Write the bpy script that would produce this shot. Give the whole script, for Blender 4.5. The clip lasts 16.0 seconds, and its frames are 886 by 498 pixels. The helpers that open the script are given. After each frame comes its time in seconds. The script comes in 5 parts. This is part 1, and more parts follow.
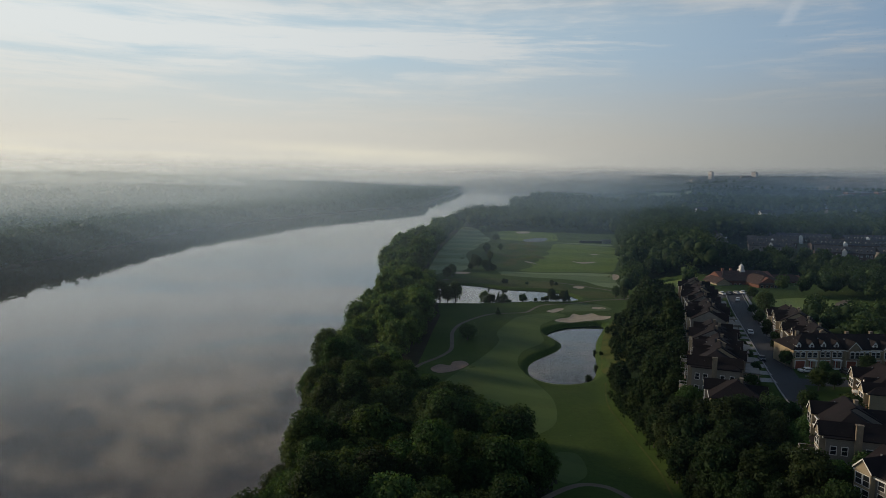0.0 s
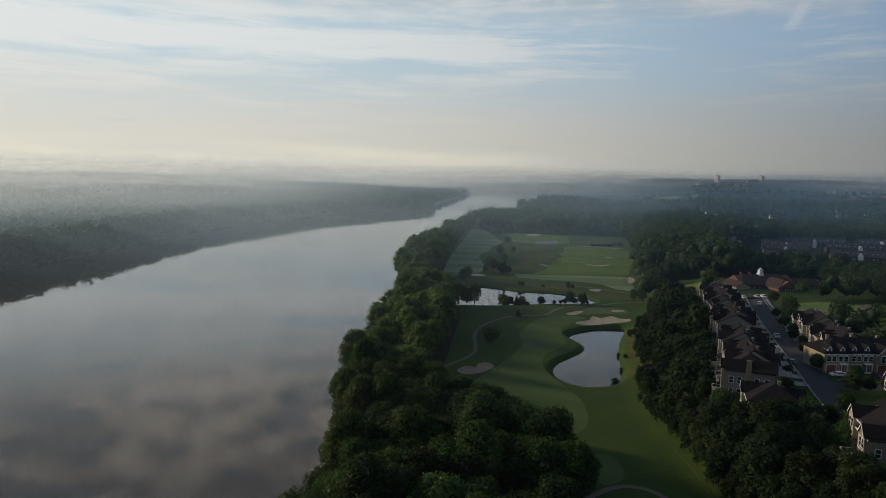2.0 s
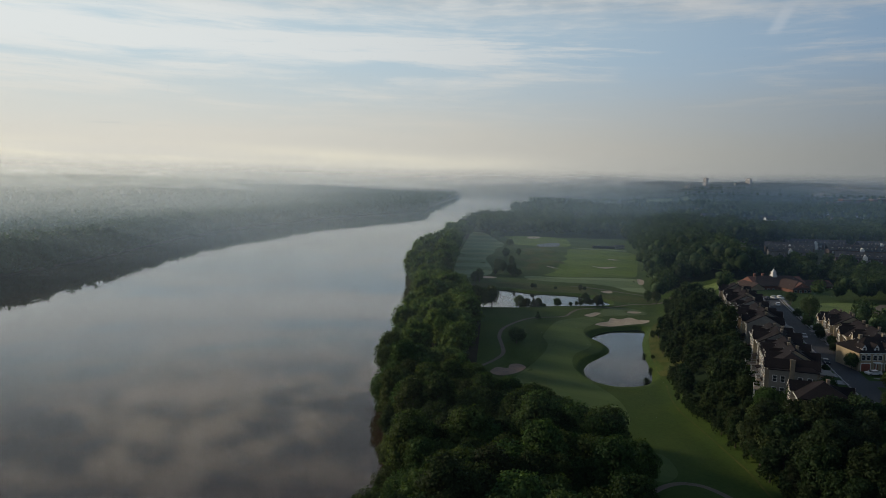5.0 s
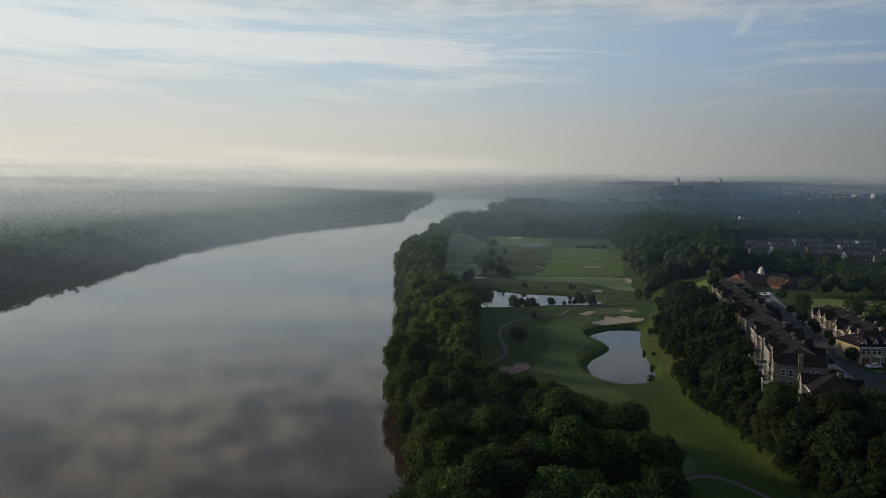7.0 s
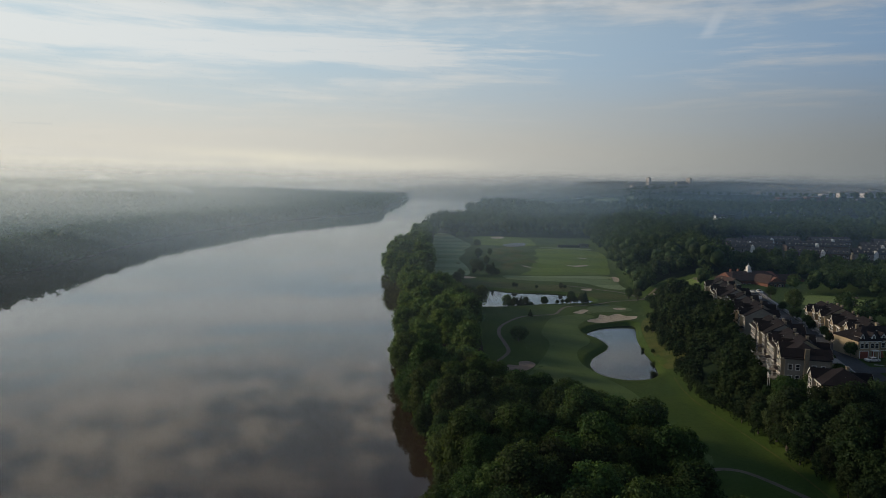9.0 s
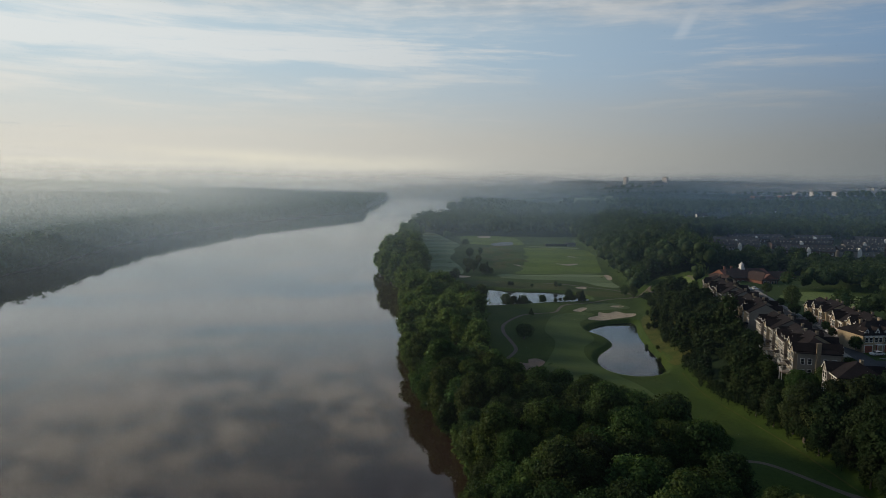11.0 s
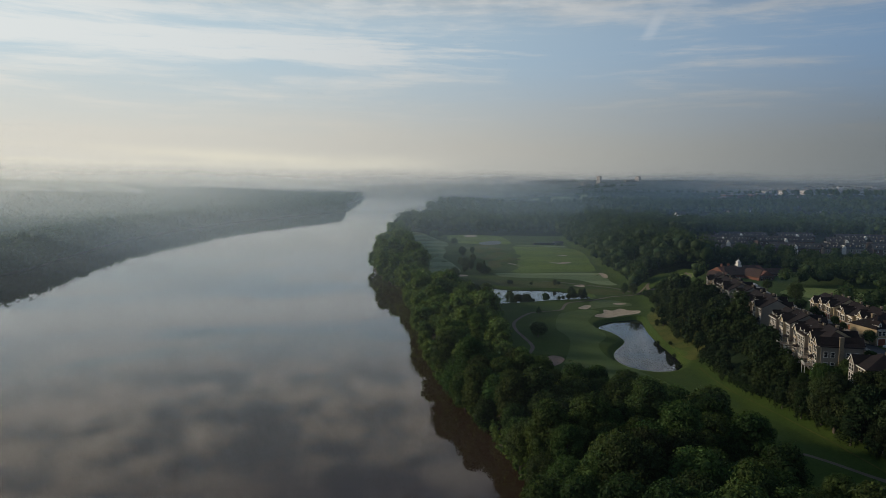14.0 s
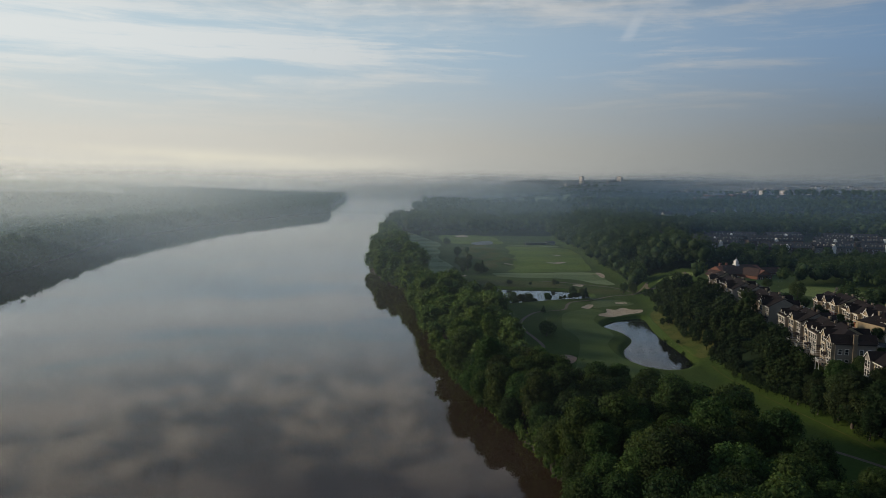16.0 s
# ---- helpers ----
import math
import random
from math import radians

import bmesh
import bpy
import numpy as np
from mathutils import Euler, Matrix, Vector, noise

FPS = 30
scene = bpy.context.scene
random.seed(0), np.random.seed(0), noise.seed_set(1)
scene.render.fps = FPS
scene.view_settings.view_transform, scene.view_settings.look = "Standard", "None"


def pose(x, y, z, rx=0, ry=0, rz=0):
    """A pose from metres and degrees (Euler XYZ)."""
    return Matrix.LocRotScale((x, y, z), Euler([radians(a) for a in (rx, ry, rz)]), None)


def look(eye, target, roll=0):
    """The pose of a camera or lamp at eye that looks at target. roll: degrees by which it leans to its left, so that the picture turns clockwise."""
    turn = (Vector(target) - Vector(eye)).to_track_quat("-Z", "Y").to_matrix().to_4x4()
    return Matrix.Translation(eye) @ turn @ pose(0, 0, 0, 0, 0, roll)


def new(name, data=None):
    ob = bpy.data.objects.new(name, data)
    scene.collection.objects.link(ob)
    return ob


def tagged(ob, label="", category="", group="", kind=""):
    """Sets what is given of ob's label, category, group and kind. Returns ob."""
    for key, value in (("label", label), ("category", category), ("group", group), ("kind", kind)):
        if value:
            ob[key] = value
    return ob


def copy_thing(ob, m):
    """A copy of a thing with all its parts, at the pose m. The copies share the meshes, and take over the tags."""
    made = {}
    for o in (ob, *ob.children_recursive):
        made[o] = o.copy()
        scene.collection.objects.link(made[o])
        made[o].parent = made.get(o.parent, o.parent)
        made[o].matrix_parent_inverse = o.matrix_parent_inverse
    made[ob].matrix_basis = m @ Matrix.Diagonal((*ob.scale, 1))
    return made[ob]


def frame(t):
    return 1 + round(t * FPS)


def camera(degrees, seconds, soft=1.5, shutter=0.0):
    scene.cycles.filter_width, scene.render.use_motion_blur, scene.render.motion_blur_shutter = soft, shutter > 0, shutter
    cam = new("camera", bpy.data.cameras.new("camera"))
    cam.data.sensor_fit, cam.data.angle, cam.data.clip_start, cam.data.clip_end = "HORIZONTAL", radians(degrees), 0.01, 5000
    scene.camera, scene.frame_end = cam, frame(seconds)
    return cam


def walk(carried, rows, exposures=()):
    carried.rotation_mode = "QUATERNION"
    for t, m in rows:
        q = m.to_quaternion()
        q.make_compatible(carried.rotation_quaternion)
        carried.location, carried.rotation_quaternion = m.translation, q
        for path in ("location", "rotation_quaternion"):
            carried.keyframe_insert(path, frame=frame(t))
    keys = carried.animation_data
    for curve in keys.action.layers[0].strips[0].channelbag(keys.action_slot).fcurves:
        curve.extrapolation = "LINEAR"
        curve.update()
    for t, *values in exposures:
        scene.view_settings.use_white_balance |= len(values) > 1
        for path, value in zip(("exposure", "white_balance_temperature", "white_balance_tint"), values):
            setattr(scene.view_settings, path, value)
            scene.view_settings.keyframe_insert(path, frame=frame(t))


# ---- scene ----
cam = camera(65.8, 16.0, 0.75)
PATH = [
    (0, (21.789, -4.102, 74.3), (21.61, -2.121, 74.088), 1.0),
    (0.5, (19.888, -4.495, 74.273), (19.706, -2.514, 74.062), 1.1),
    (1, (17.9, -4.898, 74.239), (17.717, -2.918, 74.03), 1.2),
    (1.5, (15.728, -5.37, 74.204), (15.54, -3.389, 73.997), 1.2),
    (2, (13.365, -5.892, 74.164), (13.175, -3.912, 73.958), 1.3),
    (2.5, (10.802, -6.431, 74.131), (10.609, -4.451, 73.926), 1.4),
    (3, (8.058, -7.028, 74.121), (7.862, -5.048, 73.918), 1.3),
    (5.5, (-6.149, -10.484, 73.859), (-6.285, -8.498, 73.664), 1.2),
    (6, (-9.144, -11.092, 73.833), (-9.261, -9.104, 73.64), 1.1),
    (6.5, (-12.222, -11.644, 73.808), (-12.319, -9.656, 73.615), 1.1),
    (7, (-15.33, -12.202, 73.758), (-15.406, -10.212, 73.565), 1.0),
    (7.5, (-18.419, -12.768, 73.699), (-18.477, -10.778, 73.507), 1.0),
    (8, (-21.516, -13.288, 73.66), (-21.553, -11.297, 73.468), 0.9),
    (8.5, (-24.603, -13.732, 73.639), (-24.62, -11.741, 73.446), 0.9),
    (9, (-27.767, -14.109, 73.62), (-27.763, -12.118, 73.429), 0.9),
    (11.5, (-43.862, -15.755, 73.319), (-43.777, -13.766, 73.128), 0.8),
    (12, (-47.143, -16.013, 73.307), (-47.044, -14.025, 73.116), 0.8),
    (12.5, (-50.382, -16.255, 73.304), (-50.269, -14.267, 73.113), 0.7),
    (13, (-53.611, -16.465, 73.304), (-53.483, -14.479, 73.113), 0.7),
    (13.5, (-56.795, -16.646, 73.308), (-56.654, -14.66, 73.116), 0.7),
    (14, (-60.003, -16.746, 73.319), (-59.85, -14.761, 73.127), 0.7),
    (14.5, (-63.22, -16.796, 73.331), (-63.053, -14.812, 73.139), 0.7),
    (15, (-66.419, -16.808, 73.347), (-66.238, -14.826, 73.156), 0.7),
    (15.5, (-69.6, -16.797, 73.363), (-69.406, -14.816, 73.171), 0.7),
    (16, (-72.754, -16.789, 73.366), (-72.547, -14.809, 73.175), 0.7),
]
walk(cam, [(t, look(eye, target, roll)) for t, eye, target, roll in PATH])

# ---- light: hazy early morning, low sun over the river side ----
SUN_EL, SUN_AZ = radians(17), radians(72)          # height; turn to the left of straight ahead
sun_dir = Vector((-math.sin(SUN_AZ) * math.cos(SUN_EL), math.cos(SUN_AZ) * math.cos(SUN_EL), math.sin(SUN_EL)))
sun = new("sun", bpy.data.lights.new("sun", "SUN"))
sun.data.energy, sun.data.angle, sun.data.color = 2.5, radians(8), (1.0, 0.82, 0.60)
sun.matrix_world = look(sun_dir * 500, (0, 0, 0))
scene.cycles.transparent_max_bounces = 64


class Nodes:
    """Short hand for node trees."""

    def __init__(self, tree):
        self.t = tree

    def add(self, kind, **inputs):
        n = self.t.nodes.new(kind)
        for key, v in inputs.items():
            key = key.replace("_", " ")
            if hasattr(v, "is_output"):
                self.t.links.new(v, n.inputs[key])
            else:
                n.inputs[key].default_value = v
        return n

    def math(self, op, a, b=0.0, clamp=False):
        n = self.t.nodes.new("ShaderNodeMath")
        n.operation, n.use_clamp = op, clamp
        for i, v in enumerate((a, b)):
            if hasattr(v, "is_output"):
                self.t.links.new(v, n.inputs[i])
            else:
                n.inputs[i].default_value = v
        return n.outputs[0]

    def mix(self, f, a, b):
        n = self.t.nodes.new("ShaderNodeMix")
        n.data_type = "RGBA"
        for i, v in ((0, f), (6, a), (7, b)):
            if hasattr(v, "is_output"):
                self.t.links.new(v, n.inputs[i])
            elif i:
                n.inputs[i].default_value = (*v[:3], 1)
            else:
                n.inputs[i].default_value = v
        return n.outputs[2]

    def step(self, v, lo, hi):
        n = self.t.nodes.new("ShaderNodeMapRange")
        n.interpolation_type = "SMOOTHSTEP"
        self.t.links.new(v, n.inputs[0])
        n.inputs[1].default_value, n.inputs[2].default_value = lo, hi
        return n.outputs[0]

    def noise(self, vec, scale, detail=3.0, rough=0.55):
        n = self.t.nodes.new("ShaderNodeTexNoise")
        n.inputs["Scale"].default_value, n.inputs["Detail"].default_value = scale, detail
        n.inputs["Roughness"].default_value = rough
        if vec is not None:
            self.t.links.new(vec, n.inputs["Vector"])
        return n.outputs["Fac"]

    def vec(self, x, y, z):
        n = self.t.nodes.new("ShaderNodeCombineXYZ")
        for i, v in enumerate((x, y, z)):
            if hasattr(v, "is_output"):
                self.t.links.new(v, n.inputs[i])
            else:
                n.inputs[i].default_value = v
        return n.outputs[0]

    def scaled(self, v, s):
        n = self.t.nodes.new("ShaderNodeVectorMath")
        n.operation = "MULTIPLY"
        self.t.links.new(v, n.inputs[0])
        n.inputs[1].default_value = s
        return n.outputs[0]


def build_sky():
    world = bpy.data.worlds.new("sky")
    scene.world = world
    world.use_nodes = True
    world.node_tree.nodes.clear()
    g = Nodes(world.node_tree)
    co = g.add("ShaderNodeTexCoord").outputs["Generated"]
    s = g.add("ShaderNodeSeparateXYZ", Vector=co)
    x, y, z = s.outputs
    sky = g.add("ShaderNodeTexSky")
    sky.sky_type, sky.sun_disc = "NISHITA", False
    sky.sun_elevation, sky.sun_rotation = SUN_EL, -SUN_AZ
    sky.air_density, sky.dust_density, sky.ozone_density = 1.0, 1.5, 2.0
    blue = g.scaled(sky.outputs[0], (0.06, 0.06, 0.06))
    up = g.math("MAXIMUM", z, 0.0)
    # side towards the sun: 0 to the right, 1 to the left
    side = g.step(g.math("SUBTRACT", g.math("MULTIPLY", y, 0.54), g.math("MULTIPLY", x, 0.84)), -0.45, 1.1)
    # streaks: turn round the horizon against height, drawn out sideways
    turn = g.math("ARCTAN2", x, y)
    tall = g.math("ADD", up, g.math("MULTIPLY", turn, 0.006))
    flat = g.vec(g.math("MULTIPLY", turn, 1.0), g.math("MULTIPLY", tall, 6.5), 0.0)
    warp = g.add("ShaderNodeTexNoise", Vector=flat, Scale=2.2, Detail=3.0)
    bent = g.add("ShaderNodeVectorMath")
    bent.operation = "ADD"
    world.node_tree.links.new(flat, bent.inputs[0])
    world.node_tree.links.new(g.scaled(warp.outputs["Color"], (0.22, 0.22, 0.0)), bent.inputs[1])
    bent = bent.outputs[0]
    broad = g.noise(g.scaled(bent, (1.0, 1.1, 1.0)), 2.4, 4.0, 0.55)
    streak = g.noise(g.scaled(bent, (1.0, 1.7, 1.0)), 4.6, 9.0, 0.66)
    def hump(lo, a, b, hi):
        return g.math("MULTIPLY", g.step(up, lo, a), g.step(g.math("MULTIPLY", up, -1.0), -hi, -b))

    # a rippled bright deck on the sun's side, a grey-white one higher up, blue between them
    deck_low = g.math("MULTIPLY", hump(0.150, 0.172, 0.188, 0.206), g.step(g.math("ADD", g.math("MULTIPLY", turn, -1.0), g.math("MULTIPLY", streak, 0.5)), 0.0, 0.42))
    ripple = g.math("MULTIPLY", g.noise(g.scaled(bent, (1.0, 1.6, 1.0)), 17.0, 4.0, 0.6), deck_low)

    deck_high = hump(0.195, 0.235, 0.30, 0.42)
    cover = g.math("ADD", g.math("MULTIPLY", streak, 0.50), g.math("ADD", g.math("MULTIPLY", broad, 0.42), g.math("MULTIPLY", ripple, 0.22)))
    cover = g.math("ADD", cover, g.math("ADD", g.math("MULTIPLY", deck_low, 0.03), g.math("MULTIPLY", deck_high, 0.07)))
    cover = g.math("ADD", cover, g.math("MULTIPLY", g.math("SUBTRACT", side, 0.5), 0.10))
    deck = g.step(cover, 0.44, 0.62)
    white = g.mix(side, (0.26, 0.30, 0.355), (0.79, 0.81, 0.79))
    veil = g.mix(side, (0.120, 0.215, 0.37), (0.57, 0.70, 0.76))
    thin = g.mix(0.90, blue, veil)
    clouds = g.mix(g.math("MULTIPLY", deck, 0.85), thin, white)
    # haze above the horizon, with a pale bank of low cloud on the sun's side
    haze = g.mix(side, (0.085, 0.112, 0.132), (0.72, 0.69, 0.61))
    low = g.step(g.math("ADD", g.math("MULTIPLY", up, -1.0), g.math("MULTIPLY", broad, 0.05)), -0.160, -0.015)
    col = g.mix(g.math("MULTIPLY", low, 0.97), clouds, haze)
    bank = g.math("MULTIPLY", g.step(up, 0.010, 0.026), g.step(g.math("MULTIPLY", up, -1.0), -0.050, -0.030))
    bank = g.math("MULTIPLY", g.math("MULTIPLY", bank, g.step(side, 0.55, 0.9)), g.step(g.noise(g.scaled(co, (3.0, 3.0, 40.0)), 1.2, 3.0), 0.3, 0.7))
    col = g.mix(g.math("MULTIPLY", bank, 0.6), col, (0.86, 0.81, 0.64))
    # small lens clouds floating in the haze
    lens = g.math("MULTIPLY", hump(0.045, 0.060, 0.066, 0.080), g.step(g.noise(g.vec(g.math("MULTIPLY", turn, 1.0), g.math("MULTIPLY", up, 14.0), 3.7), 9.0, 2.0), 0.64, 0.72))
    col = g.mix(g.math("MULTIPLY", lens, 0.12), col, (0.30, 0.36, 0.42))
    # higher up broken puffs on a dull blue ground
    k = g.math("ADD", up, 0.08)
    dome = g.vec(g.math("DIVIDE", x, k), g.math("DIVIDE", y, k), 0.0)
    puffs = g.noise(dome, 6.2, 4.0, 0.55)
    field = g.noise(dome, 1.5, 3.0, 0.5)
    puff = g.step(g.math("ADD", g.math("MULTIPLY", puffs, 0.5), g.math("MULTIPLY", field, 0.5)), 0.43, 0.60)
    top = g.mix(puff, g.mix(side, (0.065, 0.082, 0.115), (0.30, 0.35, 0.39)), g.mix(side, (0.38, 0.345, 0.32), (0.76, 0.71, 0.64)))
    # one short slanting wisp
    wisp = g.math("ABSOLUTE", g.math("SUBTRACT", g.math("SUBTRACT", turn, 0.365), g.math("MULTIPLY", g.math("SUBTRACT", up, 0.212), 0.55)))
    wisp = g.math("MULTIPLY", g.step(g.math("MULTIPLY", wisp, -1.0), -0.013, -0.002), hump(0.190, 0.202, 0.218, 0.242))
    col = g.mix(g.math("MULTIPLY", wisp, 0.35), col, (0.52, 0.56, 0.60))
    col = g.mix(g.math("MULTIPLY", g.step(up, 0.20, 0.33), 0.92), col, top)
    zenith = g.mix(puff, (0.075, 0.125, 0.215), (0.135, 0.18, 0.25))
    col = g.mix(g.step(up, 0.34, 0.50), col, zenith)
    bg = g.add("ShaderNodeBackground", Color=col, Strength=1.0)
    out = g.add("ShaderNodeOutputWorld")
    world.node_tree.links.new(bg.outputs[0], out.inputs[0])


build_sky()


# ---- materials ----
def material(name, rough=0.8, metal=0.0):
    m = bpy.data.materials.new(name)
    m.use_nodes = True
    g = Nodes(m.node_tree)
    p = m.node_tree.nodes["Principled BSDF"]
    p.inputs["Roughness"].default_value, p.inputs["Metallic"].default_value = rough, metal
    return m, g, p


def mottled(name, a, b, scale, rough=0.8, fine=None, bump=0.0, bump_scale=None, piece=0.0, metal=0.0, spec=0.5, island=0.0):
    """Colours a and b in patches of 1/scale metres, a finer grain, a tint that differs from object to object (piece)
    or from leaf to leaf (island), and a bump."""
    m, g, p = material(name, rough, metal)
    p.inputs["Specular IOR Level"].default_value = spec
    geo = g.add("ShaderNodeNewGeometry")
    pos = geo.outputs["Position"]
    col = g.mix(g.step(g.noise(pos, scale, 4.0), 0.32, 0.68), a, b)
    if fine:
        f = g.noise(pos, fine, 3.0, 0.7)
        col = g.mix(g.math("MULTIPLY", g.step(f, 0.3, 0.75), 0.45), col, [c * 0.55 for c in a])
    val = 1.0
    if piece:
        val = g.math("ADD", g.math("MULTIPLY", g.add("ShaderNodeObjectInfo").outputs["Random"], piece), 1 - piece / 2)
    if island:
        i = g.math("ADD", g.math("MULTIPLY", geo.outputs["Random Per Island"], island), 1 - island / 2)
        val = i if val == 1.0 else g.math("MULTIPLY", i, val)
    if val != 1.0:
        h = g.add("ShaderNodeHueSaturation", Color=col, Value=val)
        if piece and island:
            r = g.math("MULTIPLY", g.add("ShaderNodeObjectInfo").outputs["Random"], 7.31)
            h.inputs["Hue"].default_value = 0.5
            m.node_tree.links.new(g.math("ADD", g.math("MULTIPLY", g.math("FRACT", r), 0.05), 0.475), h.inputs["Hue"])
        col = h.outputs[0]
    m.node_tree.links.new(col, p.inputs["Base Color"])
    if bump:
        b_ = g.add("ShaderNodeBump", Height=g.noise(pos, bump_scale or fine or scale * 8, 4.0), Strength=bump, Distance=0.1)
        m.node_tree.links.new(b_.outputs[0], p.inputs["Normal"])
    return m


def water_material(name, base, ripple, rough, ior=1.6):
    m, g, p = material(name, rough)
    p.inputs["IOR"].default_value = ior
    pos = g.add("ShaderNodeNewGeometry").outputs["Position"]
    col = g.mix(g.noise(pos, 0.02, 3.0), base, [c * 0.75 for c in base])
    m.node_tree.links.new(col, p.inputs["Base Color"])
    h = g.math("ADD", g.noise(g.scaled(pos, (0.5, 1.0, 1.0)), 0.35, 3.0), g.math("MULTIPLY", g.noise(pos, 0.03, 2.0), 3.0))
    b_ = g.add("ShaderNodeBump", Height=h, Strength=ripple, Distance=0.1)
    m.node_tree.links.new(b_.outputs[0], p.inputs["Normal"])
    return m


def striped(name, a, b, width, turn, soft=0.2):
    """Mown turf in bands of one width, running at an angle, with worn patches."""
    m, g, p = material(name, 0.85)
    p.inputs["Specular IOR Level"].default_value = 0.25
    pos = g.add("ShaderNodeNewGeometry").outputs["Position"]
    s = g.add("ShaderNodeSeparateXYZ", Vector=pos)
    u = g.math("ADD", g.math("MULTIPLY", s.outputs[0], math.cos(turn) / width), g.math("MULTIPLY", s.outputs[1], math.sin(turn) / width))
    u = g.math("ADD", u, g.math("MULTIPLY", g.noise(pos, 0.02, 2.0), 1.2))
    w = g.step(g.math("SINE", g.math("MULTIPLY", u, math.pi)), -soft, soft)
    col = g.mix(w, a, b)
    worn = g.step(g.noise(pos, 0.035, 4.0, 0.6), 0.52, 0.72)
    col = g.mix(g.math("MULTIPLY", worn, 0.55), col, (a[0] * 1.75, a[1] * 1.15, a[2] * 1.0))
    col = g.mix(g.math("MULTIPLY", g.noise(pos, 1.7, 4.0, 0.7), 0.4), col, [c * 0.6 for c in a])
    m.node_tree.links.new(col, p.inputs["Base Color"])
    return m


M_ROUGH = mottled("rough grass", (0.035, 0.070, 0.008), (0.053, 0.086, 0.011), 0.05, 0.9, 0.9, 0.5, 1.5, spec=0.2)
M_FESCUE = mottled("long fescue", (0.082, 0.090, 0.026), (0.058, 0.084, 0.018), 0.09, 0.95, 1.2, 0.8, 1.2, spec=0.15)
M_FAIRWAY = striped("fairway turf", (0.060, 0.102, 0.020), (0.072, 0.116, 0.024), 9.0, 1.2)
M_STRIPED = striped("striped fairway turf", (0.125, 0.180, 0.070), (0.200, 0.258, 0.120), 23.0, 1.45)
M_GREEN = striped("putting green turf", (0.078, 0.116, 0.036), (0.090, 0.128, 0.042), 2.0, 0.4)
M_RANGE = striped("range turf", (0.084, 0.142, 0.010), (0.106, 0.166, 0.014), 30.0, 1.4)
M_SAND = mottled("bunker sand", (0.46, 0.39, 0.29), (0.37, 0.31, 0.235), 0.4, 0.95, 3.0, 0.3, spec=0.2)
M_PATH = mottled("cart path", (0.115, 0.095, 0.068), (0.15, 0.125, 0.092), 0.2, 0.9, 2.0)
M_EARTH = mottled("woodland floor", (0.022, 0.024, 0.012), (0.040, 0.036, 0.020), 0.15, 0.95, 1.0, spec=0.2)
M_UNDERWOOD = mottled("low woodland growth", (0.012, 0.024, 0.010), (0.022, 0.038, 0.015), 0.02, 0.95, 0.2, 0.8, 0.3, spec=0.1)
M_MUD = mottled("bank mud", (0.034, 0.028, 0.020), (0.024, 0.020, 0.015), 0.3, 0.8)
M_ROAD = mottled("asphalt", (0.038, 0.040, 0.044), (0.050, 0.051, 0.055), 0.1, 0.85, 2.0)
M_KERB = mottled("concrete", (0.36, 0.35, 0.33), (0.28, 0.27, 0.26), 0.4, 0.9, 3.0)
M_RIVER = water_material("river water", (0.052, 0.034, 0.023), 0.02, 0.004, 1.48)
M_POND = water_material("pond water", (0.020, 0.022, 0.024), 0.006, 0.015, 1.36)
M_BARK = mottled("bark", (0.10, 0.085, 0.07), (0.15, 0.13, 0.11), 1.0, 0.95, 5.0)


def leaf_material(name, a, b, piece=0.6, island=0.8):
    m = mottled(name, a, b, 0.12, 0.75, None, piece=piece, island=island, spec=0.2)
    t = m.node_tree
    p, out = t.nodes["Principled BSDF"], t.nodes["Material Output"]
    g = Nodes(t)
    glow = g.add("ShaderNodeBsdfTranslucent")
    t.links.new(g.scaled(p.inputs["Base Color"].links[0].from_socket, (1.5, 1.35, 0.7)), glow.inputs["Color"])
    mix = g.add("ShaderNodeMixShader", Fac=0.32)
    t.links.new(p.outputs[0], mix.inputs[1])
    t.links.new(glow.outputs[0], mix.inputs[2])
    t.links.new(mix.outputs[0], out.inputs[0])
    return m


M_LEAF = leaf_material("broad leaves", (0.030, 0.064, 0.018), (0.056, 0.096, 0.025))
# slope leaf colours carry the dimness of the view's lower right
M_SLOPE = leaf_material("darkened slope leaves", (0.015, 0.030, 0.010), (0.025, 0.043, 0.014))
M_SLOPE_TREES = leaf_material("darkened mixed slope foliage", (0.014, 0.034, 0.011), (0.040, 0.064, 0.020), 0.0, 0.8)
M_COURSE = leaf_material("course tree leaves", (0.050, 0.080, 0.032), (0.070, 0.102, 0.038))
M_LEAF_DARK = leaf_material("dark leaves", (0.020, 0.042, 0.013), (0.034, 0.060, 0.017))
# lighter leaf colour gives the river trees and bank shrubs their sunlit look
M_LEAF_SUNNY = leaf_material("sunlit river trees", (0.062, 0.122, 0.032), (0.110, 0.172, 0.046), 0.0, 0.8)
M_NEEDLE = leaf_material("conifer needles", (0.036, 0.060, 0.028), (0.050, 0.076, 0.034))
M_FAR_LEAF = leaf_material("distant foliage", (0.022, 0.048, 0.020), (0.054, 0.088, 0.031), 0.0, 0.6)
M_FAR_BANK = leaf_material("far bank foliage", (0.026, 0.058, 0.026), (0.042, 0.080, 0.034), 0.0, 0.15)


# ---- shape of the land ----
def line(ys, xs):
    return lambda y: np.interp(y, ys, xs)


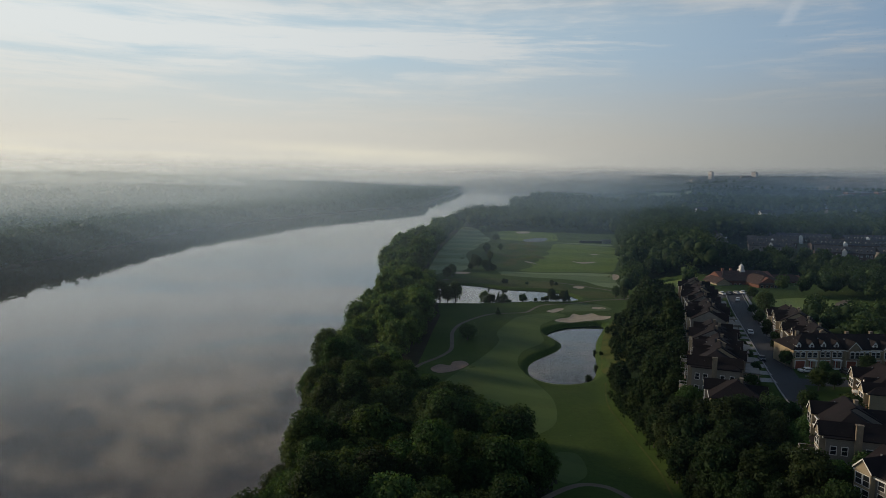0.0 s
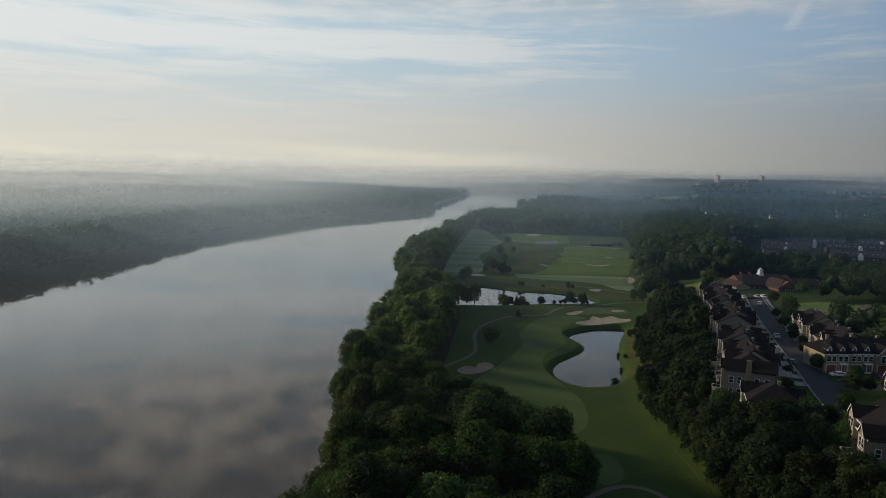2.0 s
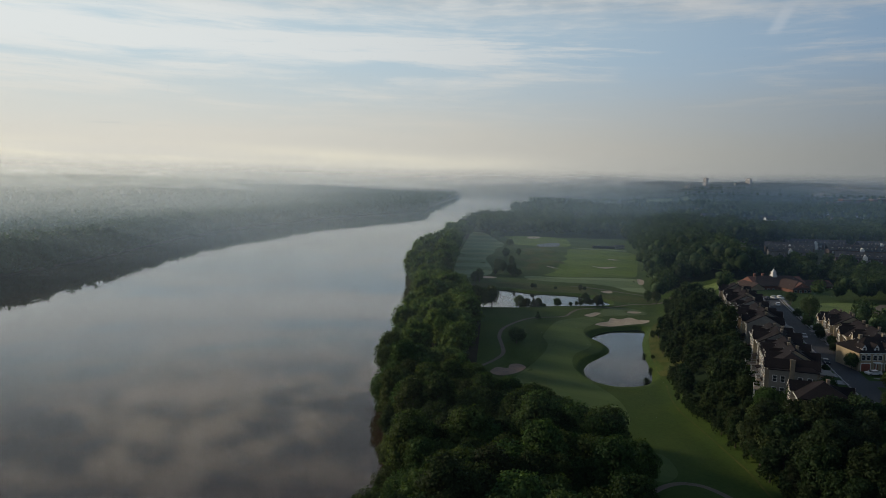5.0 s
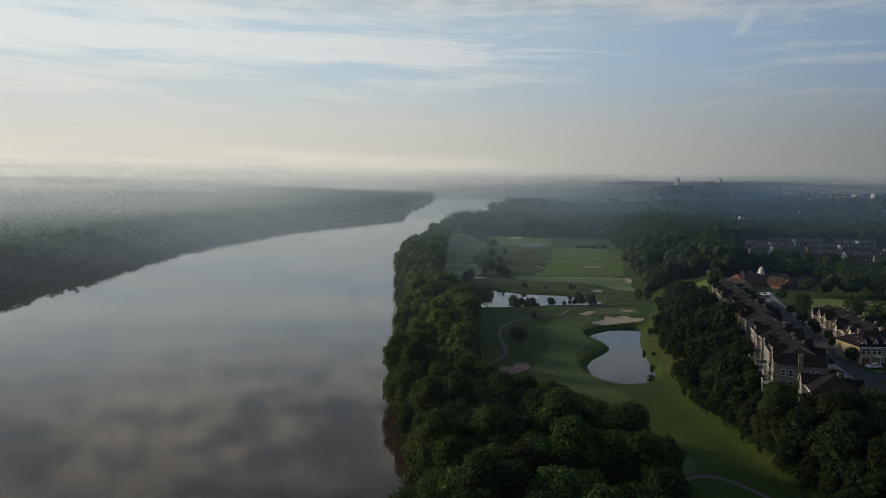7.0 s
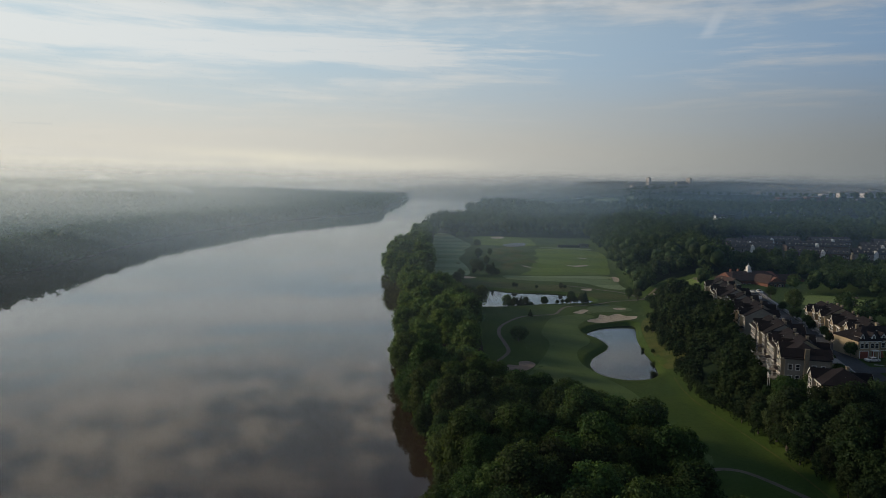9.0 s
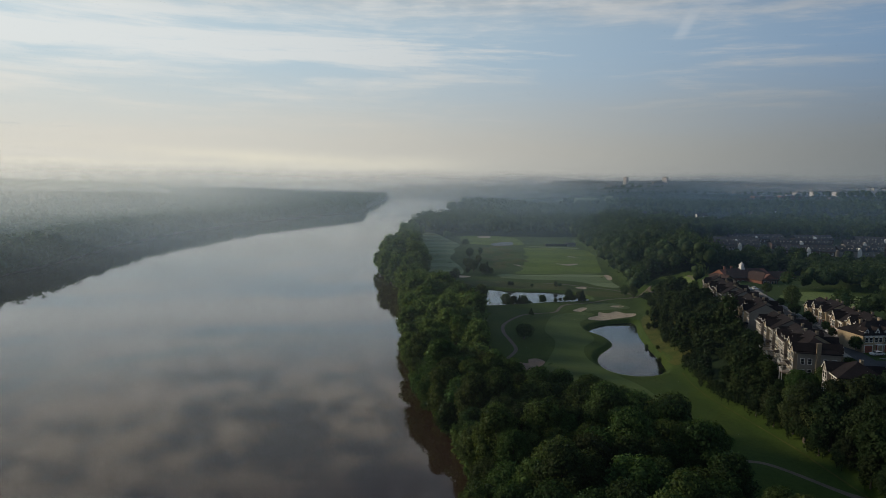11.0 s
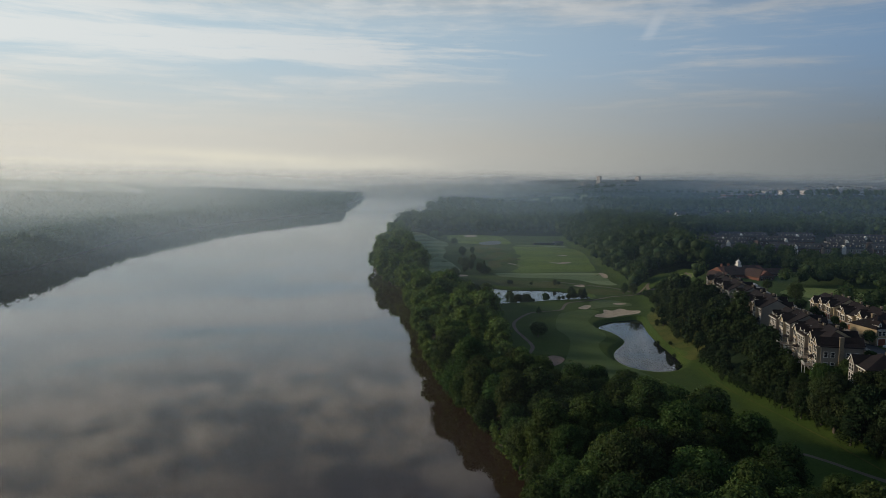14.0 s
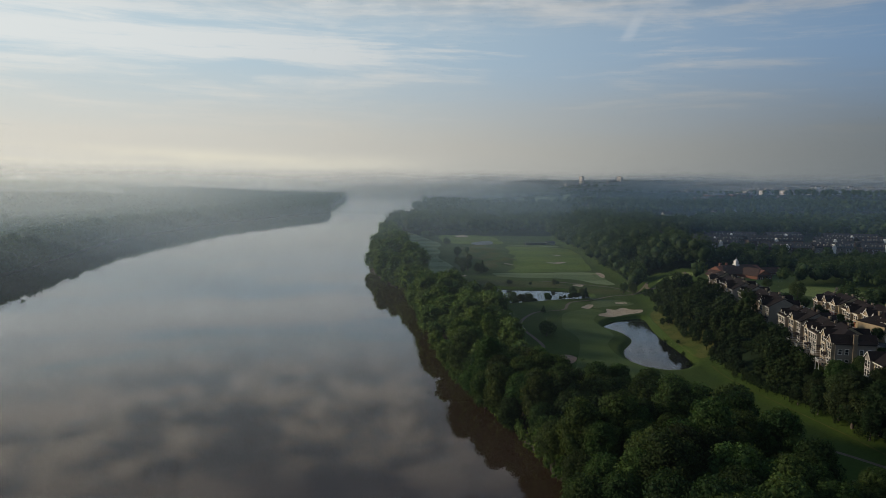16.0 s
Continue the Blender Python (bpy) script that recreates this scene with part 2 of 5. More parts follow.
# banks of the river, as x over y
bank_r = line([-800, 0, 130, 150, 175, 190, 215, 229, 242, 333, 446, 474, 551, 640, 718, 867, 1092, 1354, 1675, 2323, 3550],
              [-10, -22, -25, -27, -30, -33, -38, -41, -42, -46, -48, -60, -74, -70, -67, -59, -43, -22, 10, 96, 190])
bank_l = line([-800, 300, 480, 585, 700, 800, 950, 1200, 1430, 1600, 1700, 3000, 4200],
              [-420, -360, -350, -355, -368, -378, -370, -335, -270, -200, -186, -188, -205])
# woodland edge of the bank strip, and the foot of the wooded slope
wood_edge = line([0, 100, 134, 158, 168, 185, 196, 234, 279, 335, 380, 417, 458, 500, 572, 817, 900],
                 [30, 30, 33, 36, 26, 8, -3, -10, -9, -10, -16, -22, -32, -36, -39, -42, -30])
slope_foot = line([0, 136, 163, 190, 207, 229, 300, 333, 370, 420, 527, 676, 820, 1100, 1700, 3500],
                  [62, 60, 60, 56, 54, 57, 66, 76, 88, 99, 112, 138, 150, 230, 420, 900])


def smooth(v, lo, hi):
    t = np.clip((v - lo) / (hi - lo), 0, 1)
    return t * t * (3 - 2 * t)


def ring(points, n=6, closed=True):
    """A smooth outline through control points."""
    p = np.array(points, float)
    m = len(p)
    out = []
    for i in range(m if closed else m - 1):
        a, b, c, d = (p[(i + j - 1) % m] if closed else p[min(max(i + j - 1, 0), m - 1)] for j in range(4))
        for k in range(n):
            t = k / n
            out.append(0.5 * (2 * b + (c - a) * t + (2 * a - 5 * b + 4 * c - d) * t * t + (3 * b - a - 3 * c + d) * t ** 3))
    if not closed:
        out.append(p[-1])
    return np.array(out)


def inside_dist(x, y, poly):
    """Distance to an outline, negative within it."""
    x, y = np.asarray(x, float), np.asarray(y, float)
    best = np.full(x.shape, 1e9)
    odd = np.zeros(x.shape, bool)
    for (x0, y0), (x1, y1) in zip(poly, np.roll(poly, -1, 0)):
        dx, dy = x1 - x0, y1 - y0
        t = np.clip(((x - x0) * dx + (y - y0) * dy) / (dx * dx + dy * dy + 1e-9), 0, 1)
        best = np.minimum(best, np.hypot(x - x0 - t * dx, y - y0 - t * dy))
        if dy:
            odd ^= ((y0 > y) != (y1 > y)) & (x < dx * (y - y0) / dy + x0)
    return np.where(odd, -best, best)


POND_NEAR = ring([(42, 306), (47, 292), (45, 279), (35, 262), (31.5, 248), (34, 237), (42, 231), (52, 235), (57, 248), (60, 275), (64, 300), (70.5, 328), (62, 328.5), (52, 323.5), (45.5, 315.5)])
POND_FAR = ring([(-42, 440), (-34, 380), (-18, 371), (7, 375), (35, 384), (58, 392), (66, 402), (60, 420), (46, 430), (21, 433), (6, 443), (-18, 446)])
BUNKERS = {
    "left": ring([(-4, 239), (0, 234.5), (6, 239), (9.5, 247), (7, 252), (3.5, 250.5), (2.5, 245), (-1.5, 246)]),
    "large": ring([(47.5, 331), (54, 328.5), (63, 333.5), (73, 337.5), (76.5, 344.5), (71, 346), (68, 352), (62, 347), (58, 350), (55, 341), (50, 337)]),
    "middle": ring([(44.5, 354), (48, 351), (51.5, 355.5), (54.5, 362.5), (51.5, 363.5), (48.5, 359.5)]),
    "small": ring([(70, 367.5), (74, 365.8), (77.5, 369), (75.5, 372.5), (71, 372)]),
    "far": ring([(66.5, 444), (70, 439), (73.5, 441.5), (74, 447), (69.5, 447.5)]),
    "right": ring([(97, 474), (100, 474), (103.5, 487), (103, 497), (100, 496), (98.5, 486)]),
}


def land(x, y):
    """Height of the ground, the river's surface being 0."""
    x, y = np.broadcast_arrays(np.asarray(x, float), np.asarray(y, float))
    if not x.shape:
        return float(land(x[None], y[None])[0])
    wob = np.sin(x * 0.11 + y * 0.043) * np.cos(y * 0.071 - x * 0.03)
    right = x - bank_r(y) + 1.2 * np.sin(y * 0.31) * smooth(y, 0, 200)
    left = bank_l(y) - x + 2.0 * np.sin(y * 0.13)
    mounds = smooth(x, 4, 20) * smooth(-x, -68, -50) * smooth(y, 515, 560) * smooth(-y, -770, -720)
    wob = wob + 3.2 * mounds * np.sin(x * 0.19 + y * 0.03) * np.sin(y * 0.085 + x * 0.04)
    f = x - slope_foot(y)
    rise = smooth(f, -4, 27) * smooth(y, -200, 60)
    course = 4.0 + (0.35 * wob + 0.5 * np.sin(y * 0.021 + 1.0)) * (1 - rise)
    course = course + 1.6 * smooth(y, 445, 480) * smooth(x, -50, -10) * smooth(y, 900, 500)
    top = 14.4 + 4.1 * smooth(f, 25, 38)
    course = course + (top - 4.0) * rise
    hills = 76 * smooth(y, 1900, 4500) * smooth(x, 250, 1100) + 10 * np.sin(x * 0.0041 + 1) * np.sin(y * 0.0035) * smooth(y, 800, 1600) * smooth(x, 100, 400)
    zr = -4 + smooth(right, -9, 5) * (4 + course * smooth(right, -3, 7)) + hills * smooth(right, 20, 300)
    zl = -4 + smooth(left, -9, 6) * 7 + 34 * smooth(left, 60, 1700) + 5 * np.sin(x * 0.006) * np.cos(y * 0.004) * smooth(left, 50, 500)
    far = y - (4200 - 1.65 * (x + 205))
    zf = -4 + 10 * smooth(far, -10, 30) + 40 * smooth(far, 0, 900)
    z = np.maximum(np.maximum(zr, zl), zf)
    near = (y > 200) & (y < 520) & (x > -60) & (x < 125)
    if near.any():
        z = z.copy()
        xs, ys, zs = x[near], y[near], z[near]
        for pond, level in ((POND_NEAR, 2.6), (POND_FAR, 2.6)):
            d = inside_dist(xs, ys, pond)
            zs = np.where(d < 8, level + 0.05 + (zs - level - 0.05) * smooth(d, 0.1, 2.4) - 1.6 * smooth(-d, -0.1, 2.5), zs)
        for b in BUNKERS.values():
            d = inside_dist(xs, ys, b)
            zs = zs - 0.3 * smooth(-d, -0.4, 1.8) + 0.12 * smooth(-np.abs(d - 2.5), -2.0, 0)
        z[near] = zs
    return z


def link(name, verts, faces, mat, parent=None, smooth_faces=False):
    me = bpy.data.meshes.new(name)
    verts = np.asarray(verts, np.float32)
    if isinstance(faces, np.ndarray):
        k = faces.shape[1]
        me.vertices.add(len(verts))
        me.vertices.foreach_set("co", verts.ravel())
        me.loops.add(faces.size)
        me.loops.foreach_set("vertex_index", faces.ravel().astype(np.int32))
        me.polygons.add(len(faces))
        me.polygons.foreach_set("loop_start", np.arange(0, faces.size, k, dtype=np.int32))
        me.update(calc_edges=True)
    else:
        me.from_pydata([tuple(v) for v in verts.tolist()], [], faces)
    if smooth_faces:
        me.polygons.foreach_set("use_smooth", np.ones(len(me.polygons), bool))
    me.materials.append(mat)
    ob = new(name, me)
    if parent:
        ob.parent = parent
    return ob


def spaced(stops):
    """Grid lines from rows of (start, end, step)."""
    out = []
    for a, b, s in stops:
        out += list(np.arange(a, b, s))
    return np.array(out + [stops[-1][1]])


def build_ground():
    xs = spaced([(-5200, -1200, 200), (-1200, -420, 40), (-420, -340, 6), (-340, -170, 12), (-170, -100, 10), (-100, -52, 3), (-52, 124, 1.25), (124, 220, 3), (220, 600, 19), (600, 1600, 50), (1600, 5200, 200)])
    ys = spaced([(-1500, -200, 130), (-200, 100, 15), (100, 210, 1.6), (210, 460, 1.25), (460, 800, 4), (800, 1200, 14), (1200, 2400, 40), (2400, 5200, 100)])
    gx, gy = np.meshgrid(xs, ys)
    v = np.stack([gx, gy, land(gx, gy)], -1).reshape(-1, 3)
    n, m = len(xs), len(ys)
    i = (np.arange(m - 1)[:, None] * n + np.arange(n - 1)[None]).ravel()
    f = np.stack([i, i + 1, i + n + 1, i + n], 1)
    ob = link("ground", v, f, M_ROUGH, smooth_faces=True)
    ob.data.materials.append(M_EARTH)
    ob.data.materials.append(M_MUD)
    ob.data.materials.append(M_UNDERWOOD)
    c = v[f].mean(1)
    foot = c[:, 0] - slope_foot(c[:, 1])
    wood = (c[:, 0] < wood_edge(c[:, 1])) & (c[:, 1] < 880) | (foot > 5.5) & ((foot < 20) | (c[:, 1] > 405)) & (((c[:, 0] - 116) / 32) ** 2 + ((c[:, 1] - 386) / 46) ** 2 > 1) | (c[:, 1] > 880) | (c[:, 0] < -120)
    idx = np.where(c[:, 2] < 1.2, 2, np.where((c[:, 1] > 880) | (c[:, 0] < -120) | wood & (foot > 5.5), 3, np.where(wood, 1, 0))).astype(np.int32)
    ob.data.polygons.foreach_set("material_index", idx)
    tagged(ob, "rolling golf course grass and wooded river land", "ground", kind="structure")


from mathutils.geometry import delaunay_2d_cdt


def draped(name, outline, mat, lift=0.06, step=3.0, height=None):
    """A patch with this outline, laid on the land."""
    o = np.asarray(outline, float)
    lo, hi = o.min(0), o.max(0)
    gx, gy = np.meshgrid(np.arange(lo[0] + step / 2, hi[0], step), np.arange(lo[1] + step / 2, hi[1], step))
    d = inside_dist(gx, gy, o)
    pts = np.stack([gx[d < -step * 0.3], gy[d < -step * 0.3]], 1)
    allp = [Vector(p) for p in np.concatenate([o, pts]).tolist()]
    n = len(o)
    v, _, f, *_ = delaunay_2d_cdt(allp, [(i, (i + 1) % n) for i in range(n)], [], 1, 1e-4)
    v = np.array([tuple(p) for p in v])
    z = land(v[:, 0], v[:, 1]) if height is None else np.full(len(v), height)
    return link(name, np.column_stack([v, z + lift]), [list(q) for q in f], mat, smooth_faces=True)


def ribbon(name, points, width, mat, lift=0.08, n=8, z=None):
    """A strip of even width along a smooth line on the land."""
    c = ring(points, n, closed=False)
    t = np.gradient(c, axis=0)
    t /= np.linalg.norm(t, axis=1)[:, None] + 1e-9
    s = np.stack([-t[:, 1], t[:, 0]], 1)
    cols = [c + s * width * k for k in (-0.5, -0.17, 0.17, 0.5)]
    v = np.concatenate([np.column_stack([p, (land(p[:, 0], p[:, 1]) if z is None else np.full(len(p), z)) + lift]) for p in cols])
    m = len(c)
    f = np.array([(k * m + i, k * m + i + 1, (k + 1) * m + i + 1, (k + 1) * m + i) for k in range(3) for i in range(m - 1)])
    return link(name, v, f[:, ::-1], mat, smooth_faces=True)


build_ground()

river = link("river", [(-800, -1400, 0), (500, -1400, 0), (700, 4600, 0), (-800, 4600, 0)], [(0, 1, 2, 3)], M_RIVER)
tagged(river, "broad calm brown river mirroring the cloudy sky", "river", kind="structure")
for pond, label in ((POND_NEAR, "kidney-shaped golf course pond with still dark water"), (POND_FAR, "long still pond across the golf course")):
    ob = draped("pond_water", pond, M_POND, 0.0, 8.0, 2.6)
    tagged(ob, label, "pond", kind="structure")

FAIRWAY = ring([(10, 190), (5, 205), (2, 222), (7, 238), (12, 252), (18, 270), (20.5, 285), (19.5, 301), (24, 320), (30, 337), (40, 347), (50, 350), (54, 345), (50, 338), (46, 331), (40, 318), (39, 303), (40, 291), (37, 281), (30, 268), (28, 250), (33, 232), (38, 215), (39, 200), (37, 188), (30, 180), (20, 180)], 4)
tagged(draped("fairway", FAIRWAY, M_FAIRWAY, 0.06), "mown fairway with a curved pale edge", "fairway", kind="structure")
TEE = ring([(36, 168), (42, 168), (43, 156), (38, 150), (34, 156)], 4)
tagged(draped("tee", TEE, M_FAIRWAY, 0.07), "mown tee beside the near trees", "tee", kind="structure")
GREEN = ring([(52, 352), (58, 356), (66, 358), (74, 360), (80, 366), (76, 380), (66, 384), (58, 376), (54, 364)], 4)
tagged(draped("putting_green", GREEN, M_GREEN, 0.07), "pale mown putting green between bunkers", "green", kind="structure")
STRIP = ring([(21, 495), (20, 484), (22, 478), (50, 471), (75, 465), (84, 452), (92, 444), (98, 446), (98, 462), (99, 480), (97, 500), (60, 499)], 4)
tagged(draped("tee_line", STRIP, M_STRIPED, 0.07), "pale mown practice tee line", "tee", kind="structure")
LEFT_FAIRWAY = ring([(-32, 470), (-22, 482), (-7, 500), (-6, 540), (-12, 600), (-4, 665), (-4, 700), (6, 762), (-4, 834), (-18, 925), (-36, 930), (-38, 820), (-39, 716), (-37, 566)], 5)
tagged(draped("striped_fairway", LEFT_FAIRWAY, M_STRIPED, 0.1, 8.0), "dewy striped fairway beside the river trees", "fairway", kind="structure")
RANGE = ring([(34, 504), (66, 503), (98, 508), (107, 530), (114, 565), (122, 600), (131, 650), (135, 690), (126, 716), (98, 728), (76, 726), (70, 700), (66, 660), (60, 640), (62, 615), (52, 590), (50, 566), (42, 548), (44, 530)], 5)
tagged(draped("practice_range", RANGE, M_RANGE, 0.08, 6.0), "open practice range turf", "range", kind="structure")
RANGE_FAR = ring([(12, 790), (30, 760), (60, 755), (80, 770), (84, 830), (78, 880), (20, 890)], 4)
tagged(draped("back_range", RANGE_FAR, M_RANGE, 0.1, 8.0), "far pale turf before the woods", "range", kind="structure")
r_mound = np.random.default_rng(9)
for i in range(16):
    cx, cy = 22 + 9 * (i % 4) + r_mound.uniform(-4, 4) + 2.0 * (i // 4), 545 + 14 * i + r_mound.uniform(-8, 8)
    n = 9
    blob = [(cx + r_mound.uniform(4, 9) * math.cos(k * 6.2832 / n), cy + r_mound.uniform(7, 17) * math.sin(k * 6.2832 / n)) for k in range(n)]
    tagged(draped("fescue_mound", ring(blob, 4), M_FESCUE, 0.14, 3.0), "brownish long fescue on a rolling mound", "rough", "fescue mounds", "structure")
FESCUE_POND = ring([(-20, 450), (6, 448), (22, 438), (48, 434), (62, 424), (68, 406), (82, 402), (92, 412), (86, 428), (66, 432), (60, 452), (40, 462), (0, 466)], 4)
tagged(draped("fescue_bank", FESCUE_POND, M_FESCUE, 0.1, 3.0), "brown fescue bank beside the pond", "rough", kind="structure")
FESCUE_EDGE = ring([(58.5, 240), (66, 244), (73, 262), (79, 290), (87, 318), (86, 336), (76, 332), (68, 306), (63, 280), (60, 258)], 4)
M_BRUSH = mottled("brushy grass", (0.092, 0.100, 0.024), (0.050, 0.076, 0.016), 0.15, 0.95, 1.2, 0.8, 1.2, spec=0.15)
tagged(draped("fescue_edge", FESCUE_EDGE, M_BRUSH, 0.1, 3.0), "yellow-green long grass beside the pond", "rough", kind="structure")

M_SAND_DAMP = mottled("damp red sand", (0.30, 0.215, 0.16), (0.24, 0.175, 0.135), 0.3, 0.95, 2.0, 0.3, spec=0.2)
for key, outline in BUNKERS.items():
    damp = key == "left"
    tagged(draped("sand_bunker", outline, M_SAND_DAMP if damp else M_SAND, 0.16, 1.2), "damp reddish sand bunker beside the fairway" if damp else "pale sand bunker with a curved grass lip", "bunker", "course bunkers", "structure")
for pts, label in (([(-4, 180), (-7, 205), (-10, 230), (-9, 243), (-3, 256), (1, 268), (0.5, 282), (-0.5, 298), (2, 317), (11, 335), (19, 344), (33, 349), (39, 362), (45, 372), (62, 384), (76, 394), (94, 400), (110, 420)], "winding concrete cart path"),
                   ([(110, 420), (104, 404), (106, 392), (116, 384), (126, 392), (130, 410)], "curving cart path loop"),
                   ([(-20, 456), (20, 462), (60, 456), (84, 440), (94, 424), (96, 408)], "gravel cart path behind the pond"),
                   ([(108, 392), (98, 396), (90, 402)], "short link of cart path"),
                   ([(60, 128), (50, 146), (44, 150), (38, 148), (30, 140)], "cart path beside the near tee")):
    tagged(ribbon("cart_path", pts, 1.7, M_PATH), label, "path", "cart paths", "structure")

EDGE = [(float(slope_foot(y)) + 0.6, y) for y in (112, 130, 146, 160, 175, 190, 203, 216, 230)]
tagged(ribbon("mown_edge", EDGE, 0.5, M_BRUSH, 0.12), "thin pale band of long grass beside the rough", "rough", kind="structure")


# ---- trees ----
def ico(level):
    bm = bmesh.new()
    bmesh.ops.create_icosphere(bm, subdivisions=level, radius=1)
    v = np.array([p.co[:] for p in bm.verts])
    f = np.array([[p.index for p in q.verts] for q in bm.faces])
    bm.free()
    return v, f


ICO1, ICO2 = ico(1), ico(2)


def crown_shape(rng, radius, height, clumps, leaves, leaf, core=ICO1, cone=False, fill=0.62):
    """Leaf sprays on the skin of many uneven clumps, over dark inner cores. Base of the crown at z = 0."""
    vs, fs, off = [], [], 0
    cs, rs = [], []
    for i in range(clumps):
        h = ((i + 0.5) / clumps) ** 0.85
        if cone:
            r = radius * (1 - h) * 0.85
            cr = radius * (0.42 - 0.3 * h)
        else:
            r = radius * 0.74 * math.sqrt(max(0.0, 1 - (1.75 * h - 0.80) ** 2)) * rng.uniform(0.55, 1.0)
            cr = radius * rng.uniform(0.30, 0.47)
        a = i * 2.39996 + rng.uniform(-0.4, 0.4)
        cs.append((r * math.cos(a), r * math.sin(a), cr * 0.6 + (height - cr * 1.3) * h))
        rs.append(cr)
    cs, rs = np.array(cs), np.array(rs)
    bv, bf = core
    for c, r in zip(cs, rs):
        v = bv * (r * fill * rng.uniform(0.8, 1.15, (len(bv), 1))) * (1, 1, 0.85) + c
        vs.append(v)
        fs.append(np.column_stack([bf, bf[:, 2]]) + off)
        off += len(v)
    n = leaves
    k = rng.choice(clumps, n, p=rs ** 2 / (rs ** 2).sum())
    d = rng.normal(size=(n, 3))
    d[:, 2] = d[:, 2] * 0.9 + 0.25
    d /= np.linalg.norm(d, axis=1)[:, None]
    p = cs[k] + d * rs[k][:, None] * rng.uniform(0.66, 1.14, (n, 1)) * (1, 1, 0.9)
    nrm = d + rng.normal(size=(n, 3)) * 0.55 + (0, 0, 0.35)
    nrm /= np.linalg.norm(nrm, axis=1)[:, None]
    a = np.cross(nrm, rng.normal(size=(n, 3)))
    a /= np.linalg.norm(a, axis=1)[:, None]
    b = np.cross(nrm, a)
    s = leaf * rng.uniform(0.6, 1.35, (n, 1))
    droop = nrm * s * 0.35
    quad = np.stack([p - a * s - droop, p - b * s * 0.55, p + a * s - droop * 0.6, p + b * s * 0.6], 1)
    vs.append(quad.reshape(-1, 3))
    fs.append(np.arange(n * 4).reshape(n, 4) + off)
    return np.concatenate(vs), np.concatenate(fs)


def fix_quads(v, f):
    """Splits all faces to triangles."""
    t = np.concatenate([f[:, :3], f[:, [0, 2, 3]]])
    keep = (t[:, 0] != t[:, 1]) & (t[:, 1] != t[:, 2]) & (t[:, 0] != t[:, 2])
    return v, t[keep]


def tube(points, radii, n=6):
    p = np.array(points, float)
    vs = []
    for q, r in zip(p, radii):
        a = np.arange(n) * 2 * np.pi / n
        vs.append(np.column_stack([q[0] + r * np.cos(a), q[1] + r * np.sin(a), np.full(n, q[2])]))
    f = [(i * n + j, i * n + (j + 1) % n, (i + 1) * n + (j + 1) % n, (i + 1) * n + j) for i in range(len(p) - 1) for j in range(n)]
    return np.concatenate(vs), np.array(f)


def trunk_shape(rng, height, r, limbs=4, spread=2.5):
    bend = rng.uniform(-0.5, 0.5, 2)
    parts = [tube([(0, 0, -0.5), (bend[0] * 0.4, bend[1] * 0.4, height * 0.4), (bend[0], bend[1], height)], [r * 1.25, r * 0.8, r * 0.3])]
    for i in range(limbs):
        a = i * 2.4 + rng.uniform(0, 1)
        z = height * rng.uniform(0.4, 0.7)
        parts.append(tube([(bend[0] * 0.4, bend[1] * 0.4, z), (math.cos(a) * spread * 0.5, math.sin(a) * spread * 0.5, z + height * 0.18),
                           (math.cos(a) * spread, math.sin(a) * spread, z + height * 0.3)], [r * 0.5, r * 0.35, r * 0.12], 5))
    vs, fs, off = [], [], 0
    for v, f in parts:
        vs.append(v), fs.append(f + off)
        off += len(v)
    return np.concatenate(vs), np.concatenate(fs)


def tree_kind(seed, label, radius, height, bole, leaf, leaves, clumps, mat, cone=False, core=ICO1, fill=0.62):
    """A tree at the origin: an empty with a trunk and a crown."""
    rng = np.random.default_rng(seed)
    root = new("tree" if not cone else "conifer")
    tagged(root, label, "tree")
    v, f = trunk_shape(rng, bole + height * 0.6, 0.16 + height * 0.013, 3 if cone else 5, radius * 0.5)
    link("trunk", v, f, M_BARK, root)
    v, f = fix_quads(*crown_shape(rng, radius, height, clumps, leaves, leaf, core, cone, fill))
    v = v + (0, 0, bole)
    link("crown", v, f, mat, root)
    return root


class Planter:
    """Copies of some kinds of tree; the first use of a kind moves the original itself."""

    def __init__(self, kinds):
        self.kinds, self.used = kinds, set()

    def put(self, i, x, y, s, rz, group, lean=0.0, sz=None):
        ob = self.kinds[i % len(self.kinds)]
        z = float(land(x, y)) - 0.1
        m = pose(x, y, z, lean, 0, rz) @ Matrix.Diagonal((s, s, sz or s, 1))
        if i % len(self.kinds) not in self.used:
            self.used.add(i % len(self.kinds))
            ob.matrix_basis = m
            tagged(ob, group=group)
            return ob
        keep = ob.matrix_basis.copy()
        ob.scale = (1, 1, 1)
        c = copy_thing(ob, m)
        ob.matrix_basis = keep
        tagged(c, group=group)
        return c


def scatter(rng, x0, x1, y0, y1, step):
    """Points on a jittered lattice between two side lines x0(y) and x1(y)."""
    out, row = [], 0
    y = y0
    while y < y1:
        a, b = float(x0(y)), float(x1(y))
        x = a + (step * 0.5 if row % 2 else 0)
        while x <= b:
            out.append((x + rng.uniform(-0.3, 0.3) * step, y + rng.uniform(-0.3, 0.3) * step))
            x += step
        y += step * 0.87
        row += 1
    return out


